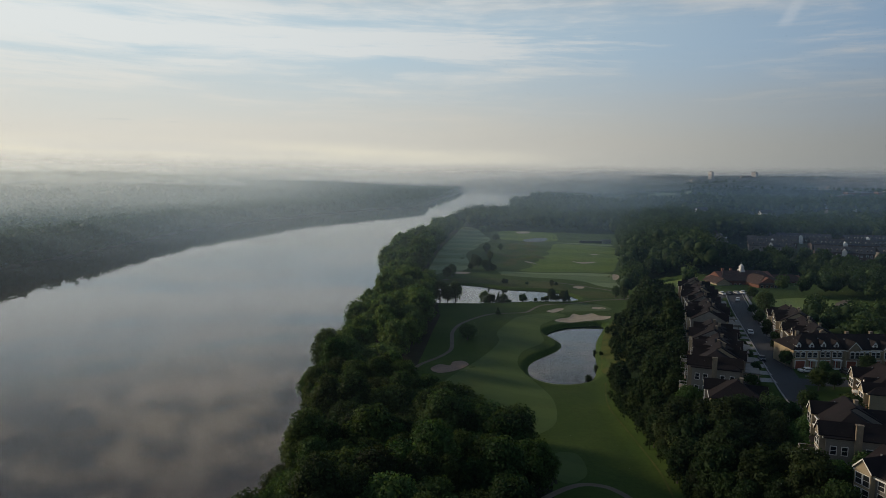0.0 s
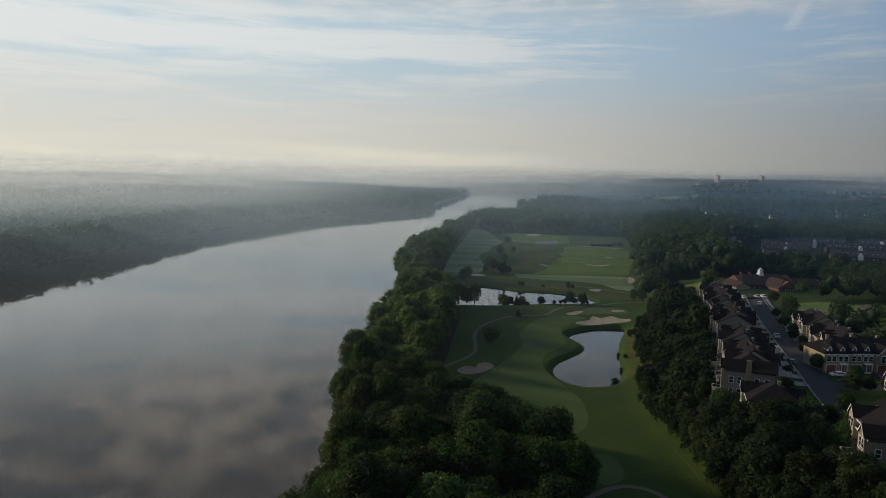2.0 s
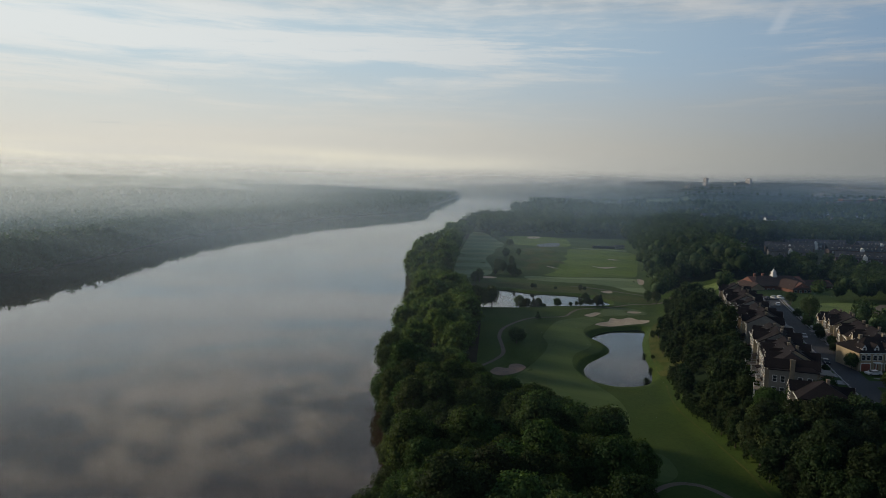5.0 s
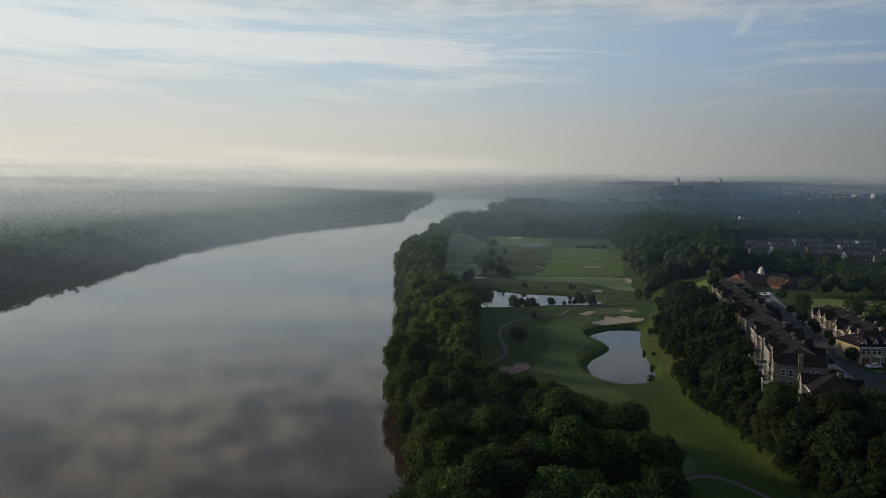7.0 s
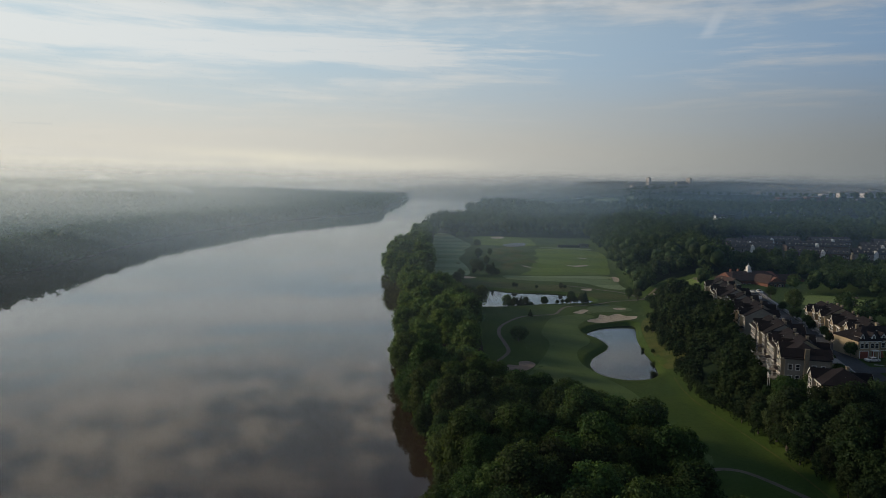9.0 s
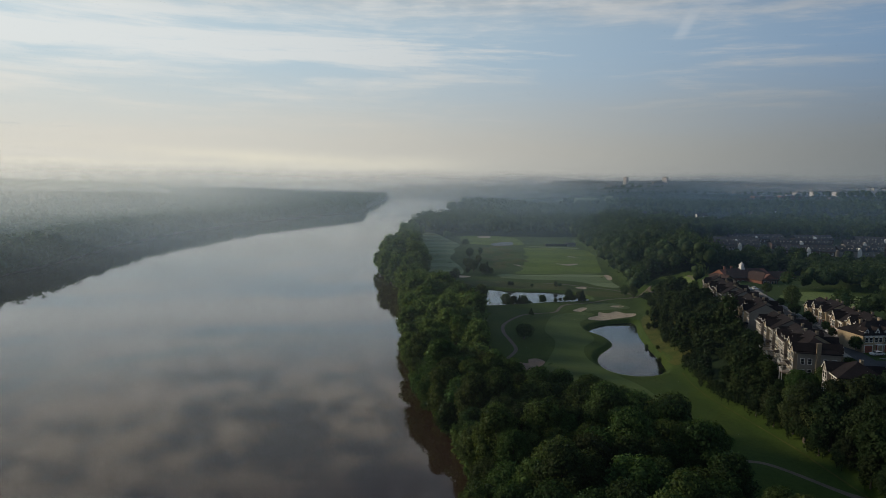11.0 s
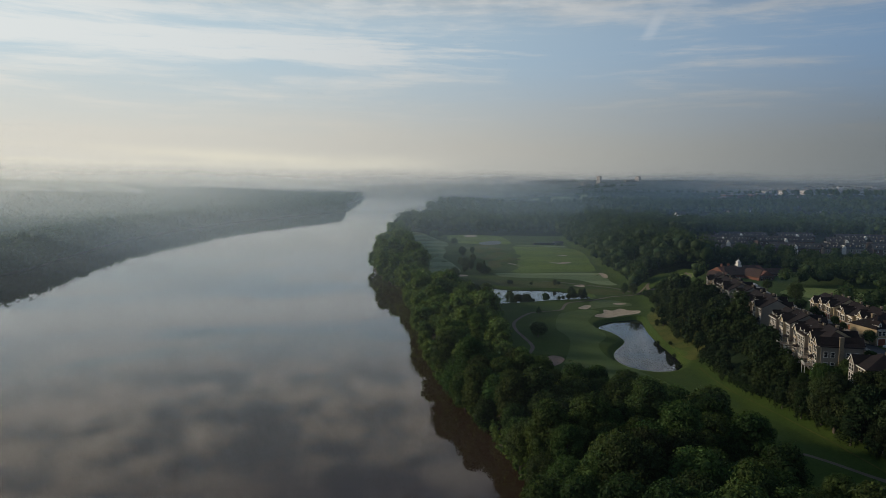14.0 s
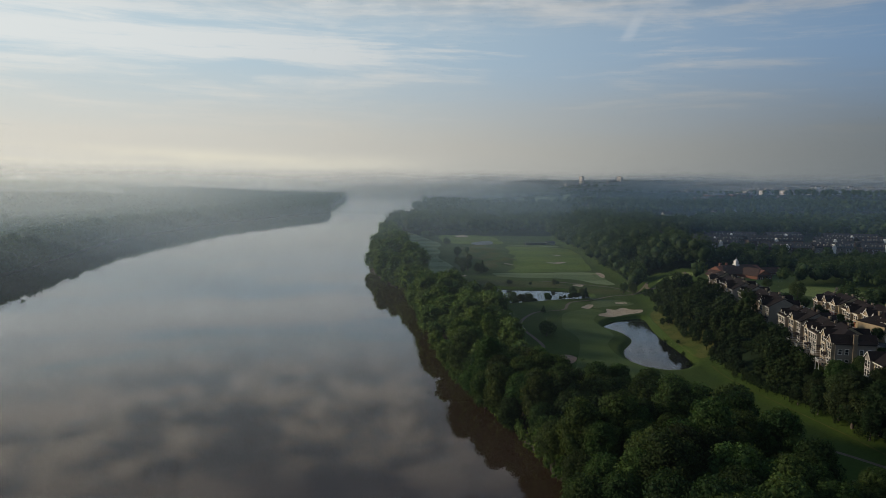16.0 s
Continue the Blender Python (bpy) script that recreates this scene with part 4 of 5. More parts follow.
class Shape:
    """Collects boxes, prisms and other solids into one mesh."""

    def __init__(self):
        self.v, self.f = [], []

    def solid(self, verts, faces):
        o = len(self.v)
        self.v += [tuple(p) for p in verts]
        self.f += [tuple(i + o for i in q) for q in faces]
        return self

    def box(self, x0, x1, y0, y1, z0, z1):
        return self.solid([(x, y, z) for z in (z0, z1) for y in (y0, y1) for x in (x0, x1)],
                          [(0, 2, 3, 1), (4, 5, 7, 6), (0, 1, 5, 4), (2, 6, 7, 3), (0, 4, 6, 2), (1, 3, 7, 5)])

    def house(self, x0, x1, y0, y1, z0, z1, zr):
        """A box whose two end walls rise to a ridge along x."""
        m = (y0 + y1) / 2
        return self.solid([(x0, y0, z0), (x1, y0, z0), (x1, y1, z0), (x0, y1, z0), (x0, y0, z1), (x1, y0, z1), (x1, y1, z1), (x0, y1, z1), (x0, m, zr), (x1, m, zr)],
                          [(3, 2, 1, 0), (0, 1, 5, 4), (2, 3, 7, 6), (1, 2, 6, 9, 5), (3, 0, 4, 8, 7), (4, 5, 9, 8), (6, 7, 8, 9)])

    def front(self, x0, x1, y0, y1, z0, z1, zr):
        """The same with the ridge along y."""
        m = (x0 + x1) / 2
        return self.solid([(x0, y0, z0), (x1, y0, z0), (x1, y1, z0), (x0, y1, z0), (x0, y0, z1), (x1, y0, z1), (x1, y1, z1), (x0, y1, z1), (m, y0, zr), (m, y1, zr)],
                          [(3, 2, 1, 0), (1, 2, 6, 5), (3, 0, 4, 7), (0, 1, 5, 8, 4), (2, 3, 7, 9, 6), (5, 6, 9, 8), (7, 4, 8, 9)])

    def slab_roof(self, x0, x1, y0, y1, z1, zr, over=0.45, thick=0.22, along="x", hip=0.0):
        """Two sloping slabs with overhanging eaves; hip draws the ridge's ends in."""
        if along == "x":
            m, dz = (y0 + y1) / 2, (zr - z1) / ((y1 - y0) / 2)
            lo = z1 - over * dz
            p = [(x0 - over, y0 - over, lo), (x1 + over, y0 - over, lo), (x1 + over, y1 + over, lo), (x0 - over, y1 + over, lo), (x0 - over + hip, m, zr), (x1 + over - hip, m, zr)]
        else:
            m, dz = (x0 + x1) / 2, (zr - z1) / ((x1 - x0) / 2)
            lo = z1 - over * dz
            p = [(x1 + over, y0 - over, lo), (x1 + over, y1 + over, lo), (x0 - over, y1 + over, lo), (x0 - over, y0 - over, lo), (m, y0 - over + hip, zr), (m, y1 + over - hip, zr)]
        q = [(a, b, c + thick) for a, b, c in p]
        f = [(0, 1, 5, 4), (2, 3, 4, 5)] + ([(1, 2, 5), (3, 0, 4)] if hip else [])
        faces = [tuple(i + 6 for i in a) for a in f] + [tuple(reversed(a)) for a in f]
        faces += [(0, 6, 7, 1)[::-1], (2, 8, 9, 3)[::-1]]
        faces += [(1, 7, 8, 2)[::-1], (3, 9, 6, 0)[::-1]] if hip else [(1, 7, 11, 5)[::-1], (5, 11, 8, 2)[::-1], (3, 9, 10, 4)[::-1], (4, 10, 6, 0)[::-1]]
        return self.solid(p + q, faces)


def hipped(x0, x1, y0, y1, z1, zr, over, thick, lo, hi):
    """A roof along x whose ends are drawn in by lo and hi metres."""
    m, dz = (y0 + y1) / 2, (zr - z1) / ((y1 - y0) / 2)
    e = z1 - over * dz
    p = [(x0 - over, y0 - over, e), (x1 + over, y0 - over, e), (x1 + over, y1 + over, e), (x0 - over, y1 + over, e), (x0 - over + lo, m, zr), (x1 + over - hi, m, zr)]
    q = [(a, b, c + thick) for a, b, c in p]
    f = [(0, 1, 5, 4), (2, 3, 4, 5), (1, 2, 5), (3, 0, 4)]
    return Shape().solid(p + q, [tuple(i + 6 for i in a) for a in f] + [a[::-1] for a in f] + [(1, 7, 6, 0), (2, 8, 7, 1), (3, 9, 8, 2), (0, 6, 9, 3)])


def part(name, shape, mat, parent, label=""):
    ob = link(name, shape.v, shape.f, mat, parent)
    return tagged(ob, label)


def window(parent, x, z, w, h, y=0.0, arch=False, shutters=None):
    """A framed window in a wall that faces -y."""
    s = Shape()
    t = 0.10
    s.box(x - t, x + w + t, y - 0.08, y + 0.02, z - t, z).box(x - t, x + w + t, y - 0.08, y + 0.02, z + h, z + h + t)
    s.box(x - t, x, y - 0.07, y + 0.02, z, z + h).box(x + w, x + w + t, y - 0.07, y + 0.02, z, z + h).box(x, x + w, y - 0.06, y + 0.01, z + h * 0.5 - 0.04, z + h * 0.5 + 0.04)
    if arch:
        s.solid([(x - t, y - 0.07, z + h + t), (x + w + t, y - 0.07, z + h + t), (x + w * 0.8, y - 0.07, z + h + 0.38), (x + w * 0.2, y - 0.07, z + h + 0.38)], [(0, 1, 2, 3)])
    fr = part("window", s, M_TRIM, parent)
    part("pane", Shape().box(x, x + w, y - 0.035, y + 0.01, z, z + h), M_GLASS, fr)
    return fr


def side_window(parent, x, y, z, w, h):
    """The same in an end wall that faces +x, w along y."""
    s = Shape().box(x - 0.02, x + 0.08, y - 0.12, y + w + 0.12, z - 0.12, z).box(x - 0.02, x + 0.08, y - 0.12, y + w + 0.12, z + h, z + h + 0.12)
    s.box(x - 0.02, x + 0.07, y - 0.12, y, z, z + h).box(x - 0.02, x + 0.07, y + w, y + w + 0.12, z, z + h).box(x - 0.02, x + 0.06, y, y + w, z + h / 2 - 0.04, z + h / 2 + 0.04)
    fr = part("window", s, M_TRIM, parent)
    part("pane", Shape().box(x - 0.01, x + 0.035, y, y + w, z, z + h), M_GLASS, fr)


EAVE, RIDGE = 6.0, 9.3      # over the street


def townhouse(label, wall, accent, kind, w=7.8, d=11.8, low=-4.6, end=False, street=False, hip=(0, 0)):
    """One house of a terrace. Its seen side faces -y; low is the ground behind, under the street's level at z = 0."""
    root = new("townhouse")
    tagged(root, label, "house")
    if any(hip):
        part("wall", Shape().box(0, w, 0, d, low, EAVE), wall, root)
        part("roof", hipped(0, w, 0, d, EAVE, RIDGE, 0.5, 0.2, *hip), M_ROOF, root)
    else:
        part("wall", Shape().house(0, w, 0, d, low, EAVE, RIDGE - 0.05), wall, root)
        part("roof", Shape().slab_roof(0, w, 0, d, EAVE, RIDGE, 0.12), M_ROOF, root)
    part("fascia", Shape().box(-0.05, w + 0.05, -0.62, -0.50, EAVE - 0.42, EAVE - 0.16), M_TRIM, root, "white eaves board")
    floors = (0.6, 3.5) if street else (low + 0.7, -1.2, 1.2, 3.8)
    if street:
        # garage and porch below, windows above
        g = part("garage_door", Shape().box(0.8, 3.6, -0.06, 0.05, 0.05, 2.4), M_GARAGE, root, "red-brown panelled garage door")
        part("door_frame", Shape().box(0.6, 3.8, -0.10, 0.02, 2.4, 2.65).box(0.6, 0.8, -0.10, 0.02, 0.0, 2.4).box(3.6, 3.8, -0.10, 0.02, 0.0, 2.4), M_TRIM, g)
        part("front_door", Shape().box(5.0, 6.0, -0.05, 0.04, 0.3, 2.4), M_GARAGE, root, "dark panelled front door")
        part("porch", Shape().box(4.6, 6.5, -1.3, -0.01, 0.0, 0.3).box(4.6, 4.8, -1.3, -1.1, 0.3, 2.7).box(6.3, 6.5, -1.3, -1.1, 0.3, 2.7).box(4.4, 6.7, -1.5, -0.01, 2.7, 2.95), M_TRIM, root, "small white porch")
        part("stone_base", Shape().box(0.02, w - 0.02, -0.05, -0.01, 0, 0.6), accent, root)
    bay = kind in ("bay", "gable")
    if bay:
        # projecting tower with its own gable
        bx0, bx1 = (w - 3.5, w - 0.25) if end else (0.7, 4.0) if kind == "gable" else (3.6, 6.9)
        top, peak = EAVE + (0.5 if kind == "gable" else 0.2), EAVE + (2.4 if kind == "gable" else 1.9)
        b0 = low if not street else 3.0
        b = part("bay", Shape().front(bx0, bx1, -1.1, 3.5, b0, top, peak - 0.04), accent if kind == "gable" else wall, root)
        part("bay_roof", Shape().slab_roof(bx0, bx1, -1.1, 4.6, top, peak, 0.3, 0.18, "y"), M_ROOF, b)
        part("bargeboard", Shape().solid([(bx0 - 0.3, -1.43, top - 0.35), ((bx0 + bx1) / 2, -1.43, peak - 0.1), (bx1 + 0.3, -1.43, top - 0.35), (bx1 + 0.3, -1.43, top - 0.02), ((bx0 + bx1) / 2, -1.43, peak + 0.2), (bx0 - 0.3, -1.43, top - 0.02)], [(0, 1, 4, 5), (1, 2, 3, 4)]), M_TRIM, b, "white gable board")
        for z in floors:
            if z > b0:
                for x in (bx0 + 0.35, bx0 + 1.85):
                    window(b, x, z, 1.2, 1.9 if z < 4 else 1.5, -1.1, arch=street)
    for z in floors:
        if z < 3 and street:
            continue
        for x in ((0.8, 2.4, 4.4, 6.0) if not bay else ((0.7, 2.3) if end else (4.6, 6.2) if kind == "gable" else (0.7, 2.1))):
            window(root, x, z, 1.15, 1.85 if z < 3.5 else 1.5, 0.0, arch=street)
    if kind != "gable":
        # two small roof gables above the eaves
        for x in ((1.2,) if kind == "bay" else (1.0, 4.9)):
            dm = part("dormer", Shape().front(x, x + 1.5, 0.5, 3.4, EAVE - 0.1, EAVE + 1.2, EAVE + 2.25), M_TRIM, root, "small white gable dormer")
            part("dormer_roof", Shape().slab_roof(x, x + 1.5, 0.5, 4.4, EAVE + 1.2, EAVE + 2.3, 0.18, 0.1, "y"), M_ROOF, dm)
            window(dm, x + 0.4, EAVE + 0.35, 0.7, 0.95, 0.5)
    if not street:
        # raised deck on posts, with rails
        x0, x1, y0, z = (4.2, 7.5, -3.4, -1.5) if kind == "gable" and not end else (0.4, 3.5, -3.2, -1.5)
        dk = part("deck", Shape().box(x0, x1, y0, -0.01, z - 0.18, z), M_DECK, root, "raised timber deck")
        for x in (x0 + 0.1, x1 - 0.25):
            part("post", Shape().box(x, x + 0.18, y0 + 0.08, y0 + 0.26, low - 0.3, z - 0.18), M_TRIM, dk)
        part("awning", Shape().solid([(x0, -0.02, z + 3.0), (x1, -0.02, z + 3.0), (x1, -1.5, z + 2.55), (x0, -1.5, z + 2.55), (x0, -0.02, z + 3.15), (x1, -0.02, z + 3.15), (x1, -1.5, z + 2.7), (x0, -1.5, z + 2.7)],
                                     [(0, 1, 2, 3), (7, 6, 5, 4), (3, 2, 6, 7), (1, 5, 6, 2), (0, 3, 7, 4)]), M_ROOF, root, "shingled roof over the deck door")
        s = Shape().box(x0, x1, y0, y0 + 0.08, z + 0.92, z + 1.02).box(x0, x0 + 0.08, y0 + 0.08, -0.02, z + 0.92, z + 1.02).box(x1 - 0.08, x1, y0 + 0.08, -0.02, z + 0.92, z + 1.02)
        n = 16
        for i in range(n + 1):
            x = x0 + (x1 - x0 - 0.05) * i / n
            s.box(x, x + 0.05, y0 + 0.02, y0 + 0.06, z, z + 0.92)
        part("railing", s, M_TRIM, dk, "white deck railing")
        # cross gable over the street side
        gx = 0.9 if kind == "plain" else 3.4
        rg = part("rear_gable", Shape().front(gx, gx + 3.4, d - 4.5, d + 0.7, 0.0, EAVE + 0.4, EAVE + 2.3), accent, root)
        part("gable_roof", Shape().slab_roof(gx, gx + 3.4, d - 5.2, d + 0.7, EAVE + 0.4, EAVE + 2.4, 0.3, 0.18, "y"), M_ROOF, rg)
        part("bargeboard", Shape().solid([(gx - 0.3, d + 1.02, EAVE + 0.02), (gx + 1.7, d + 1.02, EAVE + 2.26), (gx + 3.7, d + 1.02, EAVE + 0.02), (gx + 3.7, d + 1.02, EAVE + 0.32), (gx + 1.7, d + 1.02, EAVE + 2.6), (gx - 0.3, d + 1.02, EAVE + 0.32)], [(5, 4, 1, 0), (4, 3, 2, 1)]), M_TRIM, rg, "white gable board")
        # garage wing on the street side
        part("garage", Shape().box(0.9, 6.6, d + 0.01, d + 4.2, 0.0, 2.7), wall, root)
        part("garage_roof", Shape().box(0.6, 6.9, d + 0.01, d + 4.6, 2.7, 2.95), M_BEIGE, root, "pale flat garage roof")
        for x in (1.2, 4.2):
            part("garage_door", Shape().box(x, x + 2.3, d + 4.2, d + 4.26, 0.05, 2.3), M_TRIM, root, "white garage door")
    if end:
        ch = part("chimney", Shape().box(w - 0.02, w + 0.6, 5.0, 6.2, low, RIDGE - 0.5).box(w - 0.1, w + 0.7, 4.9, 6.3, RIDGE - 0.5, RIDGE - 0.3), accent, root, "tall stone chimney on the end wall")
        for z in (low + 0.8, -0.8, 2.5):
            for y in (0.9, 2.9, 7.2, 9.6):
                side_window(root, w, y, z, 1.0, 1.6)
    else:
        part("chimney", Shape().box(w * 0.5, w * 0.5 + 0.9, d * 0.55, d * 0.55 + 0.7, RIDGE - 1.2, RIDGE + 0.6).box(w * 0.5 - 0.08, w * 0.5 + 0.98, d * 0.55 - 0.08, d * 0.55 + 0.78, RIDGE + 0.6, RIDGE + 0.75), M_TAN, root)
        part("roof_vent", Shape().box(w * 0.2, w * 0.2 + 0.25, d * 0.3, d * 0.3 + 0.25, EAVE + 1.6, EAVE + 2.5), M_METAL, root)
    return root


STREET = 18.6


class Terrace:
    """Places copies of house kinds, the originals first."""

    def __init__(self, kinds):
        self.kinds, self.used = kinds, set()

    def put(self, key, m, group):
        ob = self.kinds[key]
        if key in self.used:
            ob = copy_thing(ob, m)
        else:
            self.used.add(key)
            ob.matrix_basis = m
        return tagged(ob, group=group)


homes = Terrace({
    "bay": townhouse("cream sided townhouse with a bay and timber deck", M_CREAM, M_TAN, "bay"),
    "gable": townhouse("cream townhouse with a tall projecting gable", M_BEIGE, M_CREAM, "gable"),
    "plain": townhouse("beige townhouse with two small roof gables", M_BEIGE, M_TAN, "plain"),
    "tan": townhouse("tan stone townhouse with a bay and deck", M_TAN, M_CREAM, "bay"),
    "end": townhouse("grey beige end townhouse with a tall chimney", M_BEIGE, M_TAN, "gable", end=True, hip=(0.01, 6.5)),
    "cross": townhouse("cream townhouse with a broad hipped roof", M_CREAM, M_BEIGE, "gable", w=9.5, hip=(4.5, 4.5)),
    "s_bay": townhouse("cream townhouse with arched windows and garage", M_CREAM, M_TAN, "bay", low=0.0, street=True),
    "s_gable": townhouse("cream and stone townhouse with a street gable", M_CREAM, M_TAN, "gable", low=0.0, street=True),
    "s_corner": townhouse("cream corner townhouse with a hipped roof", M_CREAM, M_TAN, "plain", low=0.0, street=True, hip=(6.0, 0.01)),
    "s_end": townhouse("cream end townhouse with a hipped roof", M_CREAM, M_TAN, "bay", low=0.0, street=True, hip=(0.01, 6.0)),
    "s_plain": townhouse("tan townhouse with small roof gables and garage", M_TAN, M_BRICK, "plain", low=0.0, street=True),
})


def terrace(x, y, heading, keys, group, step=7.8, z=STREET, stagger=1.2, turn=0.0):
    """Houses in a row from (x, y) along a heading (degrees from +y to the right); their seen side looks left of it."""
    for i, key in enumerate(keys):
        h = radians(heading + turn * i)
        ux, uy = math.sin(h), math.cos(h)
        # the house's own x runs back along the row
        x, y = x + ux * step, y + uy * step
        off = stagger * (0.5 if i % 2 else -0.5)
        homes.put(key, pose(x + uy * off, y - ux * off, z + 0.55 * math.sin(i * 1.9), 0, 0, -90 - math.degrees(h)), group)


terrace(73.6, 181.5, 15.5, ["end", "bay", "plain", "bay", "gable", "tan", "plain"], "fairway terrace", turn=-0.3)
terrace(89.8, 245, 12, ["gable", "plain", "bay", "tan", "plain"], "fairway terrace")
terrace(99.0, 290, 11, ["gable", "bay", "plain", "bay", "tan"], "fairway terrace")
terrace(72.5, 160.5, 13, ["cross"], "fairway terrace", z=STREET - 1.2)
terrace(86.0, 131.5, 10, ["end", "gable"], "fairway terrace", z=STREET + 0.4)
terrace(94.0, 97, -22, ["bay", "tan", "gable"], "fairway terrace", z=STREET + 0.3)
terrace(114.4, 214, 11, ["s_end", "s_bay", "s_gable", "s_plain", "s_bay", "s_gable", "s_bay"], "street terrace")
# a terrace across the end of the street and one near the corner
for i, key in enumerate(("s_corner", "s_plain", "s_gable", "s_bay", "s_plain", "s_gable")):
    homes.put(key, pose(108.8 + 7.75 * i, 205.5 + 0.9 * i + (0.5 if i % 2 else 0), STREET, 0, 0, 6), "corner terrace")
terrace(110.0, 163, 8, ["s_end", "s_gable"], "street terrace")


# ---- street, kerbs, drives ----
def strip(name, pts, width, mat, label, category, z=STREET, lift=0.02, height=0.0):
    ob = ribbon(name, pts, width, mat, lift + height, z=z)
    if height:
        m = ob.modifiers.new("thick", "SOLIDIFY")
        m.thickness, m.offset = height + 0.1, -1
    return tagged(ob, label, category, kind="structure")


ROAD = [(136, 345), (131, 325), (124, 295), (117, 262), (109.5, 226), (103, 196), (98.5, 172), (97, 150), (99, 130), (104, 105)]
strip("road", ROAD, 7.4, M_ROAD, "dark asphalt residential street", "road")
strip("road", [(103.5, 192), (112, 191.5), (124, 193), (150, 197)], 6.6, M_ROAD, "dark asphalt side street", "road", lift=0.035)
off = lambda pts, d: [(x + d, y) for x, y in pts]
strip("kerb", off(ROAD[:5], 4.0), 0.35, M_KERB, "pale concrete kerb", "kerb", lift=0.0, height=0.14)
strip("kerb", off(ROAD, -4.0), 0.35, M_KERB, "pale concrete kerb", "kerb", lift=0.0, height=0.14)
strip("sidewalk", off(ROAD[:5], 5.6), 1.3, M_KERB, "pale concrete sidewalk along the street", "sidewalk", lift=0.01, height=0.05)
strip("kerb", [(109, 197.0), (114, 195.6), (124, 197), (150, 201)], 0.35, M_KERB, "curved concrete kerb", "kerb", lift=0.0, height=0.14)
for i in range(7):
    x, y = 118.5 + i * 1.5, 217 + i * 7.7
    strip("driveway", [(x - 7.0, y + 1.6), (x - 1.8, y + 0.8)], 3.0, M_KERB, "pale concrete driveway", "driveway", lift=0.05)
for i in range(12):
    t = i / 11
    x, y = 97.5 + 17 * t, 192 + 84 * t
    strip("driveway", [(x - 3.5, y), (x + 1.2, y - 0.4)], 4.2, M_KERB, "pale concrete driveway", "driveway", lift=0.05)


def car(label, paint):
    root = new("parked_car")
    tagged(root, label, "car")
    prof = [(-2.3, 0.35), (-2.35, 0.75), (-2.2, 0.95), (-1.4, 1.0), (-0.75, 1.45), (0.95, 1.5), (1.75, 1.02), (2.25, 0.95), (2.33, 0.6), (2.25, 0.35)]
    s = Shape()
    n = len(prof)
    v = [(x, y * (0.86 if z > 1.2 else 1.0), z) for y in (-0.9, 0.9) for x, z in prof]
    s.solid(v, [tuple(range(n)), tuple(range(2 * n - 1, n - 1, -1))] + [(i, n + i, n + (i + 1) % n, (i + 1) % n) for i in range(n)])
    body = part("body", s, paint, root)
    part("glazing", Shape().box(-1.0, 1.15, -0.885, 0.885, 1.02, 1.36).solid([(-1.37, -0.7, 1.06), (-1.37, 0.7, 1.06), (-0.82, 0.7, 1.45), (-0.82, -0.7, 1.45)], [(0, 1, 2, 3)]), M_GLASS, body, "dark car windows")
    for x in (-1.45, 1.45):
        for y in (-0.92, 0.74):
            a = [(x + 0.33 * math.cos(k * 0.6283), 0.33 + 0.33 * math.sin(k * 0.6283)) for k in range(10)]
            t = Shape().solid([(p, y, q) for p, q in a] + [(p, y + 0.18, q) for p, q in a], [tuple(range(10)), tuple(range(19, 9, -1))] + [(k, (k + 1) % 10, 10 + (k + 1) % 10, 10 + k) for k in range(10)])
            wheel = part("wheel", t, M_TYRE, root)
            part("rim", Shape().box(x - 0.17, x + 0.17, y - 0.01, y + 0.19, 0.16, 0.5), M_METAL, wheel)
    for y in (-0.75, 0.45):
        part("headlight", Shape().box(-2.37, -2.28, y, y + 0.3, 0.66, 0.82), M_TRIM, body)
    return root


def paint(name, c):
    return mottled(name, c, [k * 0.9 for k in c], 1.0, 0.3)


WHITE, DARK, SILVER = (paint(n, c) for n, c in (("white paint", (0.7, 0.7, 0.7)), ("dark paint", (0.03, 0.035, 0.05)), ("silver paint", (0.42, 0.44, 0.46))))
for i, (x, y, rz, lab, col) in enumerate(((111.3, 204.2 - 2.6, 8, "white car parked on the corner drive", WHITE), (131.0, 323.0, 70, "white car parked before the far houses", WHITE),
                                          (112.5, 252, 78, "silver car parked at the kerb", SILVER), (122.5, 201.5, 95, "dark car parked by the garage", DARK),
                                          (126.2, 201.8, 95, "silver car parked by the garage", SILVER), (103.0, 214.0, 80, "dark car parked along the street", DARK),
                                          (117.5, 236.5, 10, "white car parked on a driveway", WHITE))):
    c = car(lab, col)
    c.matrix_basis = pose(x, y, STREET + 0.04, 0, 0, rz)


LOT = [(124, 330), (142, 336), (146, 350), (128, 346)]
tagged(draped("parking_lot", LOT, M_ROAD, 0.14, 4.0), "small asphalt parking lot before the clubhouse", "parking lot", kind="structure")
for i, (x, y, lab, col) in enumerate(((129, 340, "white car in the parking lot", WHITE), (133, 341.5, "dark car in the parking lot", DARK), (137, 343, "silver car in the parking lot", SILVER), (140.5, 344.5, "white car at the edge of the parking lot", WHITE))):
    c = car(lab, col)
    c.matrix_basis = pose(x, y, float(land(x, y)) + 0.16, 0, 0, 100)


